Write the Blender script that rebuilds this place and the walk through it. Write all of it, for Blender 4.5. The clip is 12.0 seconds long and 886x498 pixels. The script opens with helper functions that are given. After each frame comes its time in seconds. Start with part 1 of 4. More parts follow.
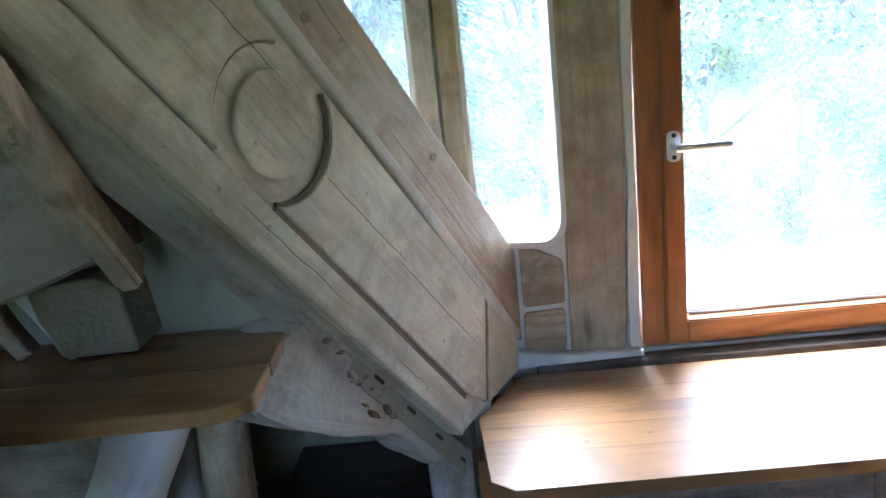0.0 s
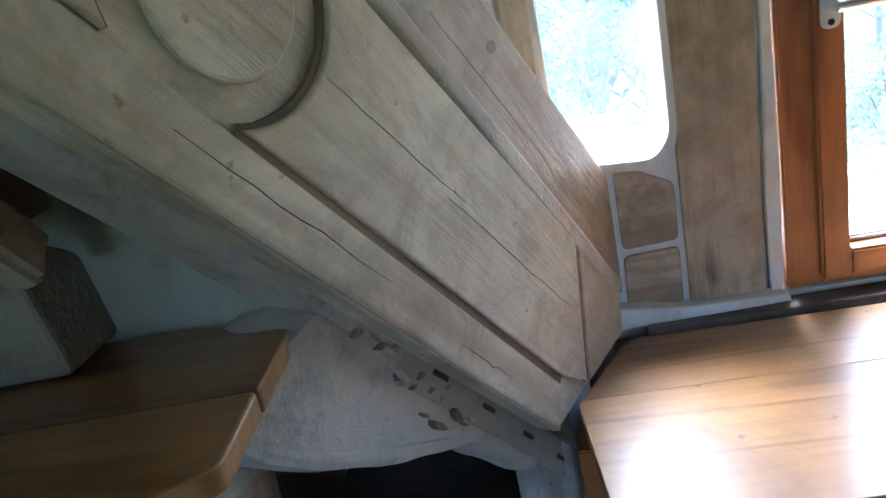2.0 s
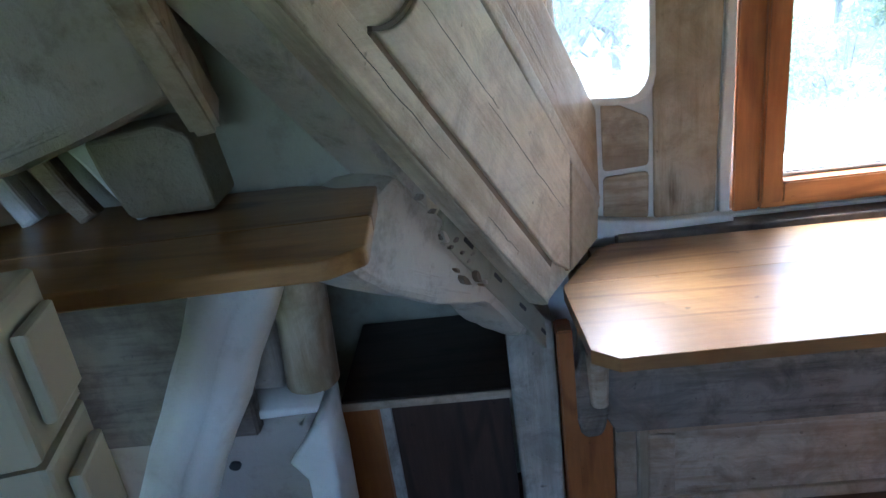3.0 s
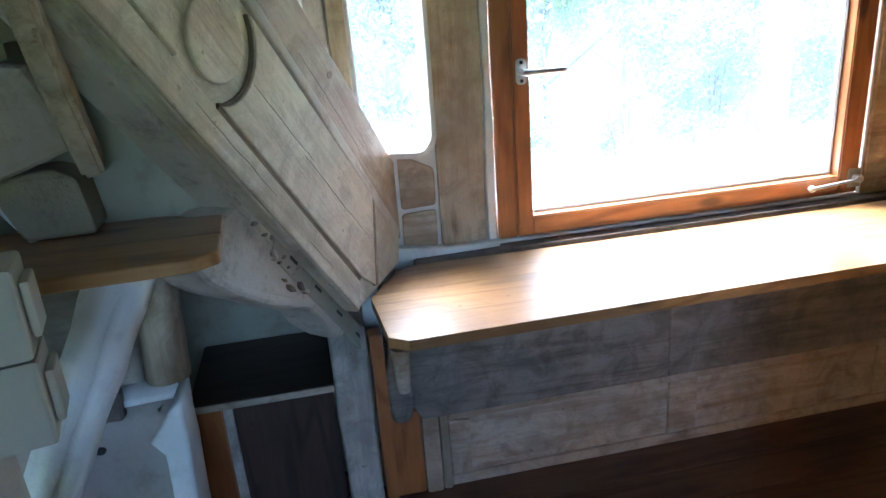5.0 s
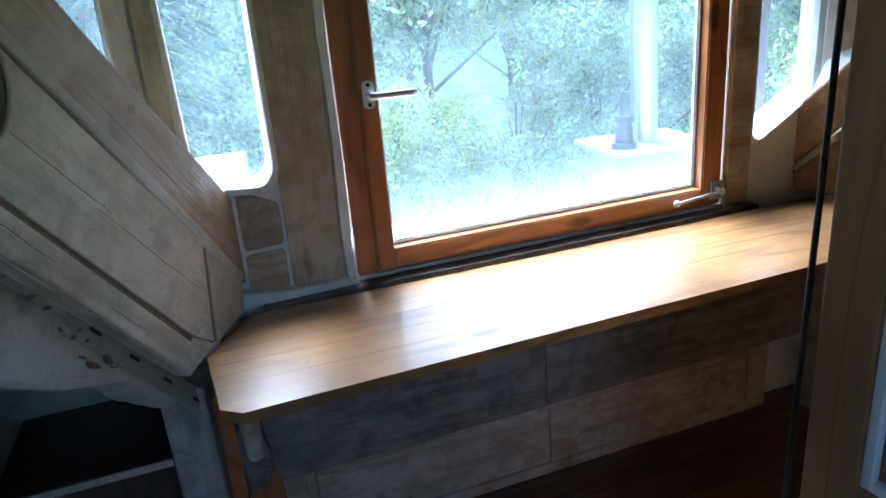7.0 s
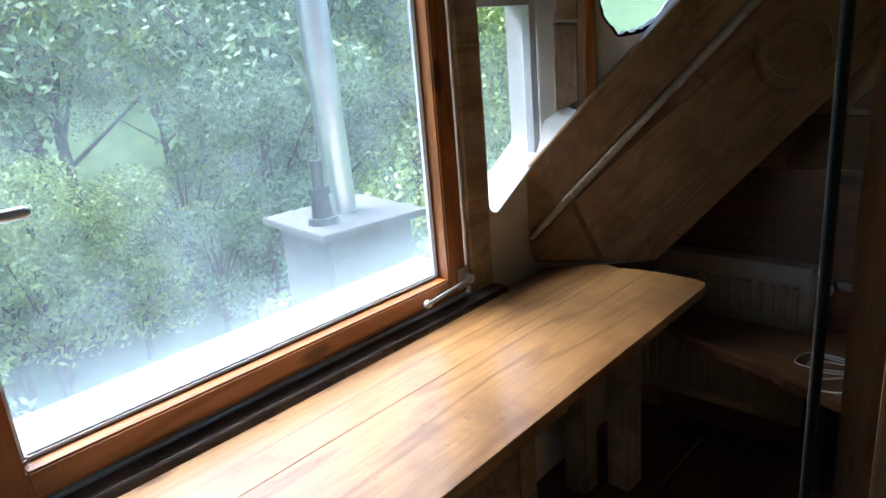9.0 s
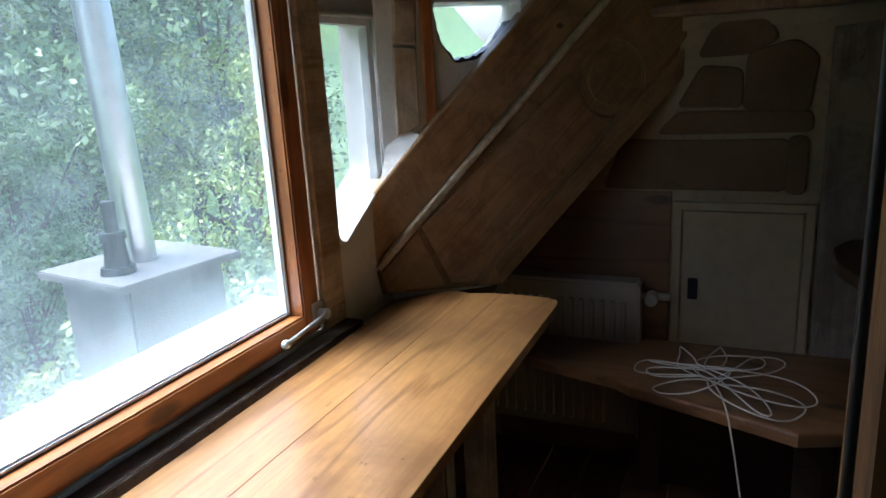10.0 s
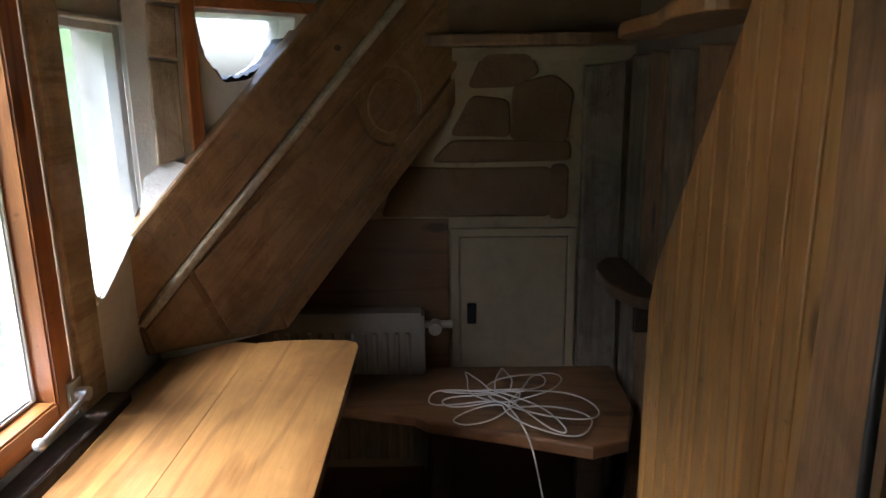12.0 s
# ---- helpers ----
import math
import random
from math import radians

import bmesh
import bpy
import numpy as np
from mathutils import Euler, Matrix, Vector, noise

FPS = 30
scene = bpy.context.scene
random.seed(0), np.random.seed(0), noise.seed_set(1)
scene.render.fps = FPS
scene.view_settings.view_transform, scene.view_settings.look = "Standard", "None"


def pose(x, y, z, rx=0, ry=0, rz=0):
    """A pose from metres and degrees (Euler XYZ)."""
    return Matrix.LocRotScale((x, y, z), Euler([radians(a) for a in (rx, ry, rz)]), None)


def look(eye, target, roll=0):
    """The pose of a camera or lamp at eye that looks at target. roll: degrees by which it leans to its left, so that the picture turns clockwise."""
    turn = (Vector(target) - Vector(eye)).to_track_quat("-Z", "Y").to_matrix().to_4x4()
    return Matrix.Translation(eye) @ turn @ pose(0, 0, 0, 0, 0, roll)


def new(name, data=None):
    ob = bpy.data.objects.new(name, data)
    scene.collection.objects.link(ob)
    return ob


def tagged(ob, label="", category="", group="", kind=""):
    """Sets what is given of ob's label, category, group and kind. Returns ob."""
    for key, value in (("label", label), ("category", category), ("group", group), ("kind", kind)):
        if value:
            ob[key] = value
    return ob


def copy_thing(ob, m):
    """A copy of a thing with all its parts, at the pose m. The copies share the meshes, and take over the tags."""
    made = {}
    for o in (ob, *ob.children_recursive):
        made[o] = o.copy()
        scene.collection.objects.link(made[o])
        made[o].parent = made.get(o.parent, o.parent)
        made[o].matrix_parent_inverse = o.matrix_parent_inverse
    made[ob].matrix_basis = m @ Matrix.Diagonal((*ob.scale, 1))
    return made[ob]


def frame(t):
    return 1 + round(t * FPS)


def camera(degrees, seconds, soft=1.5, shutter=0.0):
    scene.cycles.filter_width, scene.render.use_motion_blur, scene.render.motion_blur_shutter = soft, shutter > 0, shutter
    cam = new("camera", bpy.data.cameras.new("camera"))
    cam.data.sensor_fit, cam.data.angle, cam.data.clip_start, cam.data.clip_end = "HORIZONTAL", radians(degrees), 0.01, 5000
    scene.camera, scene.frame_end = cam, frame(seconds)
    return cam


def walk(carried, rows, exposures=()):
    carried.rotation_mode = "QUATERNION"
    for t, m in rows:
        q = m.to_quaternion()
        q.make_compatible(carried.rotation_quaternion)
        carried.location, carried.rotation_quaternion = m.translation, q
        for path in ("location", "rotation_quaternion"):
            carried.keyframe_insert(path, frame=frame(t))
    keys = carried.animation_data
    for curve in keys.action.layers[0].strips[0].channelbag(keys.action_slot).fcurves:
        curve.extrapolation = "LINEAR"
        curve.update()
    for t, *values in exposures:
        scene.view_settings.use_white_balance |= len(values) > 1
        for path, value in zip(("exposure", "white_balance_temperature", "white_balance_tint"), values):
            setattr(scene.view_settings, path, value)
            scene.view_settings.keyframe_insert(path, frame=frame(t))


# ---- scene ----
cam = camera(65.8, 12.0)
PATH = [
    (0, (0.595, 0.187, 1.415), (0.509, 2.131, 0.953), -6.1),
    (0.5, (0.573, 0.371, 1.386), (0.489, 2.304, 0.88), -6.5),
    (1, (0.583, 0.528, 1.348), (0.514, 2.455, 0.815), -7.9),
    (1.5, (0.562, 0.597, 1.326), (0.328, 2.502, 0.767), -9.2),
    (2, (0.552, 0.551, 1.327), (0.285, 2.438, 0.72), -12.4),
    (2.5, (0.479, 0.402, 1.32), (0.198, 2.252, 0.614), -10.3),
    (2.7, (0.451, 0.348, 1.325), (0.234, 2.187, 0.568), -9.2),
    (4.3, (0.505, 0.062, 1.393), (0.458, 1.95, 0.735), -5.5),
    (4.5, (0.494, 0.015, 1.399), (0.558, 1.899, 0.731), -4.7),
    (5, (0.483, -0.099, 1.403), (0.816, 1.761, 0.747), -4.4),
    (5.5, (0.508, -0.115, 1.405), (0.981, 1.711, 0.739), -3.1),
    (6, (0.556, -0.091, 1.407), (1.149, 1.696, 0.732), -3.3),
    (6.5, (0.61, -0.04, 1.417), (1.229, 1.737, 0.738), -3.8),
    (7, (0.647, 0.038, 1.424), (1.252, 1.824, 0.757), -4.8),
    (7.2, (0.654, 0.096, 1.436), (1.334, 1.851, 0.759), -4.2),
    (8.8, (0.838, 0.549, 1.417), (2.108, 1.982, 0.841), -6.5),
    (9, (0.863, 0.577, 1.421), (2.252, 1.889, 0.831), -4.9),
    (9.5, (0.841, 0.684, 1.37), (2.501, 1.666, 0.841), -2.3),
    (10, (0.844, 0.783, 1.355), (2.607, 1.587, 0.857), -3.2),
    (10.5, (0.903, 0.856, 1.357), (2.725, 1.525, 0.872), -4.3),
    (11, (0.939, 0.912, 1.36), (2.836, 1.314, 0.871), -2.4),
    (11.5, (0.946, 0.978, 1.358), (2.878, 1.17, 0.876), -1.5),
    (12, (0.95, 1.008, 1.37), (2.894, 1.017, 0.901), -0.7),
]
walk(cam, [(t, look(eye, target, roll)) for t, eye, target, roll in PATH], exposures=[
    (0.0, 4.6, 4850, 7), (2.7, 4.5, 4850, 7), (4.3, 4.8, 4950, 6), (5.0, 4.75, 4850, 5), (6.0, 4.2, 4600, 3), (7.2, 3.5, 4550, 2), (8.8, 2.85, 5050, 5),
    (10.5, 2.75, 5150, 6), (11.3, 2.72, 5300, 8), (12.0, 3.3, 5550, 9)])

# ---- world and light ----
world = bpy.data.worlds.new("sky")
scene.world = world
world.use_nodes = True
wn = world.node_tree.nodes
sky = wn.new("ShaderNodeTexSky")
sky.sky_type, sky.sun_disc = "NISHITA", False
sky.sun_elevation, sky.sun_rotation, sky.dust_density = radians(58), radians(-12), 6.0
wn["Background"].inputs["Strength"].default_value = 0.15
world.node_tree.links.new(sky.outputs[0], wn["Background"].inputs["Color"])
sun = new("sun", bpy.data.lights.new("sun", "SUN"))
sun.data.energy, sun.data.angle, sun.data.color = 1.4, radians(50), (1.0, 0.98, 0.95)
sun.matrix_world = look((-2.1, 9.8, 16.0), (0, 0, 0))

# ---- materials ----
def mat(name):
    m = bpy.data.materials.new(name)
    m.use_nodes = True
    return m, m.node_tree.nodes, m.node_tree.links, m.node_tree.nodes["Principled BSDF"]


def mapped(n, l, scale, seed=True):
    tc, mp = n.new("ShaderNodeTexCoord"), n.new("ShaderNodeMapping")
    mp.inputs["Scale"].default_value = scale
    l.new(tc.outputs["Object"], mp.inputs["Vector"])
    if seed:
        oi, add, mul = n.new("ShaderNodeObjectInfo"), n.new("ShaderNodeVectorMath"), n.new("ShaderNodeMath")
        mul.operation, mul.inputs[1].default_value = "MULTIPLY", 17.0
        l.new(oi.outputs["Random"], mul.inputs[0])
        l.new(mp.outputs[0], add.inputs[0])
        l.new(mul.outputs[0], add.inputs[1])
        return add.outputs[0]
    return mp.outputs[0]


def tex(n, l, vec, scale, detail=6.0, rough=0.6, dist=0.0):
    t = n.new("ShaderNodeTexNoise")
    t.inputs["Scale"].default_value, t.inputs["Detail"].default_value = scale, detail
    t.inputs["Roughness"].default_value, t.inputs["Distortion"].default_value = rough, dist
    l.new(vec, t.inputs["Vector"])
    return t.outputs["Fac"]


def ramp(n, l, fac, stops):
    r = n.new("ShaderNodeValToRGB")
    e = r.color_ramp.elements
    while len(e) < len(stops):
        e.new(0.5)
    for k, (p, c) in enumerate(stops):
        e[k].position, e[k].color = p, (*c, 1) if len(c) == 3 else c
    l.new(fac, r.inputs[0])
    return r.outputs[0]


def blend(n, l, fac, a, b, mode="MIX"):
    x = n.new("ShaderNodeMix")
    x.data_type, x.blend_type = "RGBA", mode
    for sock, val in ((x.inputs[0], fac), (x.inputs[6], a), (x.inputs[7], b)):
        if isinstance(val, (int, float)):
            sock.default_value = val
        elif isinstance(val, tuple):
            sock.default_value = (*val, 1)
        else:
            l.new(val, sock)
    return x.outputs[2]


def bump(n, l, b, height, strength, dist=0.004):
    k = n.new("ShaderNodeBump")
    k.inputs["Strength"].default_value, k.inputs["Distance"].default_value = strength, dist
    l.new(height, k.inputs["Height"])
    l.new(k.outputs[0], b.inputs["Normal"])


def wood(name, dark, light, axis="x", rough=0.45, stain=(0.05, 0.03, 0.02), stain_amt=0.4, wash=None, wash_amt=0.5, coat=0.0):
    """Grain runs along the axis of the object; optional knots, stains, and a worn limewash over it."""
    m, n, l, b = mat(name)
    s = {"x": (1.2, 14, 14), "y": (14, 1.2, 14), "z": (14, 14, 1.2)}[axis]
    v = mapped(n, l, s)
    v1 = mapped(n, l, (1, 1, 1))
    gv = mapped(n, l, {"x": (0.5, 5, 5), "y": (5, 0.5, 5), "z": (5, 5, 0.5)}[axis])
    mult, sine = n.new("ShaderNodeMath"), n.new("ShaderNodeMath")
    mult.operation, mult.inputs[1].default_value, sine.operation = "MULTIPLY", 52.0, "SINE"
    l.new(tex(n, l, gv, 0.9, 2, 0.5, 0.4), mult.inputs[0])
    l.new(mult.outputs[0], sine.inputs[0])
    fine = tex(n, l, v, 6.0, 8, 0.7)
    base = ramp(n, l, sine.outputs[0], [(0.0, light), (0.55, light), (1.0, tuple((0.5 if wash else 0.9) * c + (0.5 if wash else 0.0) * d for c, d in zip(dark, light)))])
    base = blend(n, l, 0.5, base, ramp(n, l, fine, [(0.3, tuple(c * 0.62 for c in dark)), (0.7, light)]), "MIX")
    blot = ramp(n, l, tex(n, l, v1, 3.2, 5, 0.62, 0.6), [(0.5, (0, 0, 0)), (0.72, (1, 1, 1))])
    mulv = n.new("ShaderNodeMath")
    mulv.operation, mulv.inputs[1].default_value = "MULTIPLY", stain_amt
    l.new(blot, mulv.inputs[0])
    base = blend(n, l, mulv.outputs[0], base, stain)
    vor = n.new("ShaderNodeTexVoronoi")
    vor.inputs["Scale"].default_value = 3.3
    kv = mapped(n, l, {"x": (0.8, 2.2, 2.2), "y": (2.2, 0.8, 2.2), "z": (2.2, 2.2, 0.8)}[axis])
    l.new(kv, vor.inputs["Vector"])
    knot = ramp(n, l, vor.outputs["Distance"], [(0.085, (1, 1, 1)), (0.15, (0, 0, 0))])
    base = blend(n, l, knot, base, tuple(c * 0.45 for c in dark))
    if wash:
        w = tex(n, l, v1, 4.0, 6, 0.58, 0.4)
        w2 = tex(n, l, v, 3.0, 6, 0.7)
        mx = n.new("ShaderNodeMath")
        mx.operation = "ADD"
        l.new(w, mx.inputs[0])
        l.new(w2, mx.inputs[1])
        half = 1.02 - 0.35 * (wash_amt - 0.5)
        fac = ramp(n, l, mx.outputs[0], [(half - 0.34, (0, 0, 0)), (half + 0.26, (1, 1, 1))])
        fm = n.new("ShaderNodeMath")
        fm.operation, fm.inputs[1].default_value = "MULTIPLY", 0.9
        l.new(fac, fm.inputs[0])
        base = blend(n, l, fm.outputs[0], base, wash)
        grime = ramp(n, l, tex(n, l, v1, 9.0, 9, 0.74, 0.7), [(0.44, (0, 0, 0)), (0.7, (0.75, 0.75, 0.75))])
        base = blend(n, l, grime, base, tuple(0.5 * c for c in dark))
        smear = ramp(n, l, tex(n, l, v, 0.8, 7, 0.66, 0.5), [(0.5, (0, 0, 0)), (0.66, (0.6, 0.6, 0.6))])
        base = blend(n, l, smear, base, tuple(0.7 * c + 0.1 * d for c, d in zip(dark, light)))
    patch = ramp(n, l, tex(n, l, v1, 1.7, 4, 0.55, 0.8), [(0.42, (0, 0, 0)), (0.68, (0.55, 0.55, 0.55))])
    base = blend(n, l, patch, base, tuple(0.55 * c + 0.1 * d for c, d in zip(dark, light)) if not wash else tuple(0.42 * c + 0.38 * d for c, d in zip(light, dark)))
    speck = ramp(n, l, tex(n, l, v1, 38.0, 3, 0.6), [(0.68, (0, 0, 0)), (0.74, (0.6, 0.6, 0.6))])
    base = blend(n, l, speck, base, tuple(0.35 * c for c in dark))
    l.new(base, b.inputs["Base Color"])
    b.inputs["Roughness"].default_value = rough
    b.inputs["Coat Weight"].default_value, b.inputs["Coat Roughness"].default_value = coat, 0.18
    hm = n.new("ShaderNodeMath")
    hm.operation = "ADD"
    l.new(fine, hm.inputs[0])
    l.new(tex(n, l, v1, 22.0, 5, 0.65), hm.inputs[1])
    bump(n, l, b, hm.outputs[0], 0.6 if wash else 0.3, 0.004 if wash else 0.0025)
    return m


def plaster(name, c1, c2, dirt=(0.2, 0.17, 0.13), amt=0.35, rough=0.85, depth=0.006):
    m, n, l, b = mat(name)
    v = mapped(n, l, (1, 1, 1))
    big, mid, fine = tex(n, l, v, 3.0, 6, 0.6), tex(n, l, v, 14.0, 8, 0.7), tex(n, l, v, 120.0, 4, 0.6)
    base = ramp(n, l, big, [(0.3, c1), (0.7, c2)])
    k = ramp(n, l, mid, [(0.52, (0, 0, 0)), (0.75, (amt, amt, amt))])
    base = blend(n, l, k, base, dirt)
    l.new(base, b.inputs["Base Color"])
    b.inputs["Roughness"].default_value = rough
    mx = n.new("ShaderNodeMath")
    mx.operation = "MULTIPLY_ADD"
    mx.inputs[1].default_value = 0.25
    l.new(fine, mx.inputs[0])
    l.new(mid, mx.inputs[2])
    bump(n, l, b, mx.outputs[0], 0.6, depth)
    return m


def plain(name, c, rough=0.5, metal=0.0, var=0.12):
    m, n, l, b = mat(name)
    v = mapped(n, l, (1, 1, 1))
    f = tex(n, l, v, 18.0, 7, 0.65)
    l.new(ramp(n, l, f, [(0.25, tuple(x * (1 - var) for x in c)), (0.75, tuple(min(1, x * (1 + var)) for x in c))]), b.inputs["Base Color"])
    l.new(ramp(n, l, f, [(0.2, (rough * 0.8,) * 3), (0.8, (min(1, rough * 1.2),) * 3)]), b.inputs["Roughness"])
    b.inputs["Metallic"].default_value = metal
    return m


LIMED = wood("limed_wood", (0.4, 0.3, 0.18), (0.62, 0.51, 0.34), "x", 0.6, (0.27, 0.17, 0.075), 0.65, (0.74, 0.66, 0.49), 0.55)
LIMED_Z = wood("limed_wood_upright", (0.3, 0.21, 0.115), (0.5, 0.39, 0.235), "z", 0.6, (0.24, 0.15, 0.075), 0.5, (0.6, 0.52, 0.38), 0.3)
# Grime in grooves, darkened for the shade of the cut; also knots and chips.
GROOVE = wood("dark_groove_wood", (0.17, 0.115, 0.07), (0.3, 0.22, 0.14), "x", 0.8, (0.04, 0.03, 0.02), 0.6)
BRACE = wood("bleached_brace_wood", (0.26, 0.16, 0.08), (0.43, 0.3, 0.165), "x", 0.5, (0.17, 0.095, 0.04), 0.5, (0.55, 0.45, 0.31), 0.3)
# Brown limed wood for the right side, its weaker light put into the tone.
BROWN = wood("brown_shaded_limed_wood", (0.15, 0.074, 0.028), (0.3, 0.165, 0.066), "x", 0.5, (0.07, 0.034, 0.013), 0.65, (0.38, 0.23, 0.105), 0.3)
DIM_WOOD = wood("dark_shelf_wood", (0.06, 0.03, 0.014), (0.13, 0.068, 0.03), "x", 0.5, (0.03, 0.015, 0.01), 0.5)
WEATHERED = wood("sooty_weathered_board", (0.05, 0.035, 0.028), (0.12, 0.088, 0.068), "x", 0.75, (0.03, 0.02, 0.015), 0.6, (0.2, 0.165, 0.135), 0.25)
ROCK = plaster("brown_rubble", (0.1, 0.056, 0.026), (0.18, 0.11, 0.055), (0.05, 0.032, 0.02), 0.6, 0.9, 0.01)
PINE = wood("varnished_pine", (0.23, 0.1, 0.028), (0.46, 0.245, 0.08), "x", 0.38, (0.15, 0.07, 0.022), 0.8, coat=0.45)
FRAME_WOOD = wood("window_pine", (0.3, 0.1, 0.025), (0.5, 0.19, 0.05), "z", 0.35, (0.1, 0.04, 0.02), 0.3, coat=0.2)
FRAME_H = wood("window_pine_rail", (0.3, 0.1, 0.025), (0.5, 0.19, 0.05), "x", 0.35, (0.1, 0.04, 0.02), 0.3, coat=0.2)
DOOR_WOOD = wood("door_pine", (0.25, 0.12, 0.05), (0.42, 0.23, 0.1), "z", 0.4, (0.1, 0.05, 0.03), 0.3)
PLANK = wood("plank_pine", (0.33, 0.15, 0.04), (0.56, 0.285, 0.085), "z", 0.4, (0.1, 0.05, 0.02), 0.45, coat=0.1)
LOW_WOOD = wood("brown_bench_wood", (0.1, 0.045, 0.017), (0.21, 0.105, 0.042), "y", 0.4, (0.08, 0.04, 0.02), 0.5)
GREY_WOOD = wood("weathered_grey_wood", (0.085, 0.066, 0.048), (0.2, 0.162, 0.12), "x", 0.7, (0.05, 0.032, 0.022), 0.6, (0.36, 0.31, 0.25), 0.4)
GREY_POST = wood("limed_grey_post", (0.2, 0.165, 0.125), (0.42, 0.365, 0.29), "z", 0.7, (0.1, 0.075, 0.055), 0.45, (0.6, 0.55, 0.47), 0.45)
PANEL_WOOD = wood("limed_panel_wood", (0.31, 0.18, 0.085), (0.5, 0.34, 0.19), "x", 0.6, (0.2, 0.115, 0.05), 0.5, (0.62, 0.52, 0.39), 0.5)
OUTER_POST = plain("dull_red_outer_timber", (0.16, 0.095, 0.085), 0.7, 0.0, 0.25)
OXBLOOD = plain("dark_red_wood", (0.035, 0.012, 0.008), 0.5)
FLOOR_WOOD = wood("dark_floor_wood", (0.09, 0.04, 0.018), (0.19, 0.095, 0.045), "x", 0.4, (0.03, 0.015, 0.01), 0.5)
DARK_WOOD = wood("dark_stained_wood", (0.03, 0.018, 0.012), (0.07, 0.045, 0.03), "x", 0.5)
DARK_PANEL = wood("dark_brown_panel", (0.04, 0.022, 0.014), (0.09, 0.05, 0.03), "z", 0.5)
# Darker copy of the limed grey post; the alcove's shade is in its colour.
ALCOVE_POST = wood("shaded_alcove_post", (0.08, 0.055, 0.034), (0.16, 0.115, 0.075), "z", 0.7, (0.05, 0.035, 0.02), 0.5, (0.25, 0.2, 0.14), 0.2)
def peeled(name, dark, light, paint, cover):
    """Old wood with remains of paint flaking off along the grain, which runs upright."""
    m, n, l, b = mat(name)
    v, v1 = mapped(n, l, (16, 16, 1.6)), mapped(n, l, (1, 1, 1))
    grain = tex(n, l, v, 3.0, 8, 0.7)
    base = ramp(n, l, grain, [(0.3, dark), (0.7, light)])
    base = blend(n, l, ramp(n, l, tex(n, l, v1, 3.0, 5, 0.6, 0.5), [(0.48, (0, 0, 0)), (0.66, (0.8, 0.8, 0.8))]), base, tuple(0.35 * c for c in dark))
    add = n.new("ShaderNodeMath")
    add.operation = "ADD"
    l.new(tex(n, l, mapped(n, l, (9, 9, 1.1)), 1.6, 9, 0.72, 0.4), add.inputs[0])
    l.new(tex(n, l, v1, 5.0, 6, 0.65), add.inputs[1])
    edge = 1.18 - 0.36 * cover
    fac = ramp(n, l, add.outputs[0], [(edge, (0, 0, 0)), (edge + 0.05, (0.9, 0.9, 0.9))])
    l.new(blend(n, l, fac, base, paint), b.inputs["Base Color"])
    b.inputs["Roughness"].default_value = 0.65
    hm = n.new("ShaderNodeMath")
    hm.operation = "MULTIPLY_ADD"
    hm.inputs[1].default_value = 0.6
    l.new(fac, hm.inputs[0])
    l.new(grain, hm.inputs[2])
    bump(n, l, b, hm.outputs[0], 0.7, 0.004)
    return m


PEELED = peeled("peeling_painted_post", (0.15, 0.07, 0.026), (0.42, 0.22, 0.09), (0.66, 0.58, 0.45), 0.5)
OLD_POST = wood("peeled_old_post_wood", (0.14, 0.075, 0.035), (0.32, 0.19, 0.095), "z", 0.6, (0.06, 0.03, 0.02), 0.8, (0.45, 0.4, 0.33), -0.5)
PLASTER = plaster("white_plaster", (0.68, 0.67, 0.63), (0.82, 0.81, 0.78), (0.3, 0.26, 0.2), 0.35)
PLASTER_OLD = plaster("grimy_old_plaster", (0.42, 0.37, 0.29), (0.66, 0.6, 0.5), (0.14, 0.1, 0.065), 0.75, 0.9, 0.012)
PLINTH_GREY = plaster("grey_plinth_plaster", (0.3, 0.265, 0.225), (0.44, 0.395, 0.34), (0.15, 0.12, 0.09), 0.6)
PLASTER_GREY = plaster("greenish_plaster", (0.31, 0.29, 0.21), (0.44, 0.42, 0.32), (0.14, 0.115, 0.075), 0.5)
# White mortar, with the dimness of the far wall put into its colour.
MORTAR = plaster("shaded_white_mortar", (0.23, 0.17, 0.1), (0.37, 0.285, 0.18), (0.1, 0.065, 0.04), 0.6)
STONE_LIMED = plaster("dirty_limed_stone", (0.26, 0.2, 0.14), (0.48, 0.4, 0.31), (0.1, 0.07, 0.045), 0.8, 0.9, 0.014)
STONE = plaster("sandstone", (0.24, 0.2, 0.125), (0.36, 0.31, 0.205), (0.1, 0.08, 0.05), 0.7, 0.9, 0.014)
# Dark plaster for unseen walls; in the alcove its tone stands for shade.
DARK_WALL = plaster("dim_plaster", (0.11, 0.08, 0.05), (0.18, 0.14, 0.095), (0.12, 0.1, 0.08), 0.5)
# Radiator white, toned down to carry the alcove's shade.
SHADED_WHITE = plain("shaded_white_enamel", (0.38, 0.32, 0.24), 0.4, 0.0, 0.08)
WHITE_PLASTIC = plain("cream_plastic", (0.4, 0.355, 0.26), 0.35, 0.0, 0.06)
STEEL = plain("brushed_steel", (0.7, 0.7, 0.7), 0.35, 0.75, 0.08)
# Hatch cream, likewise darkened in place of weak light.
HATCH_PAINT = plain("shaded_old_cream_paint", (0.27, 0.205, 0.12), 0.5, 0.0, 0.16)
IRON = plain("black_iron", (0.03, 0.03, 0.035), 0.35, 0.8, 0.2)
BLACK = plain("black_rubber", (0.012, 0.012, 0.013), 0.5, 0.0, 0.2)
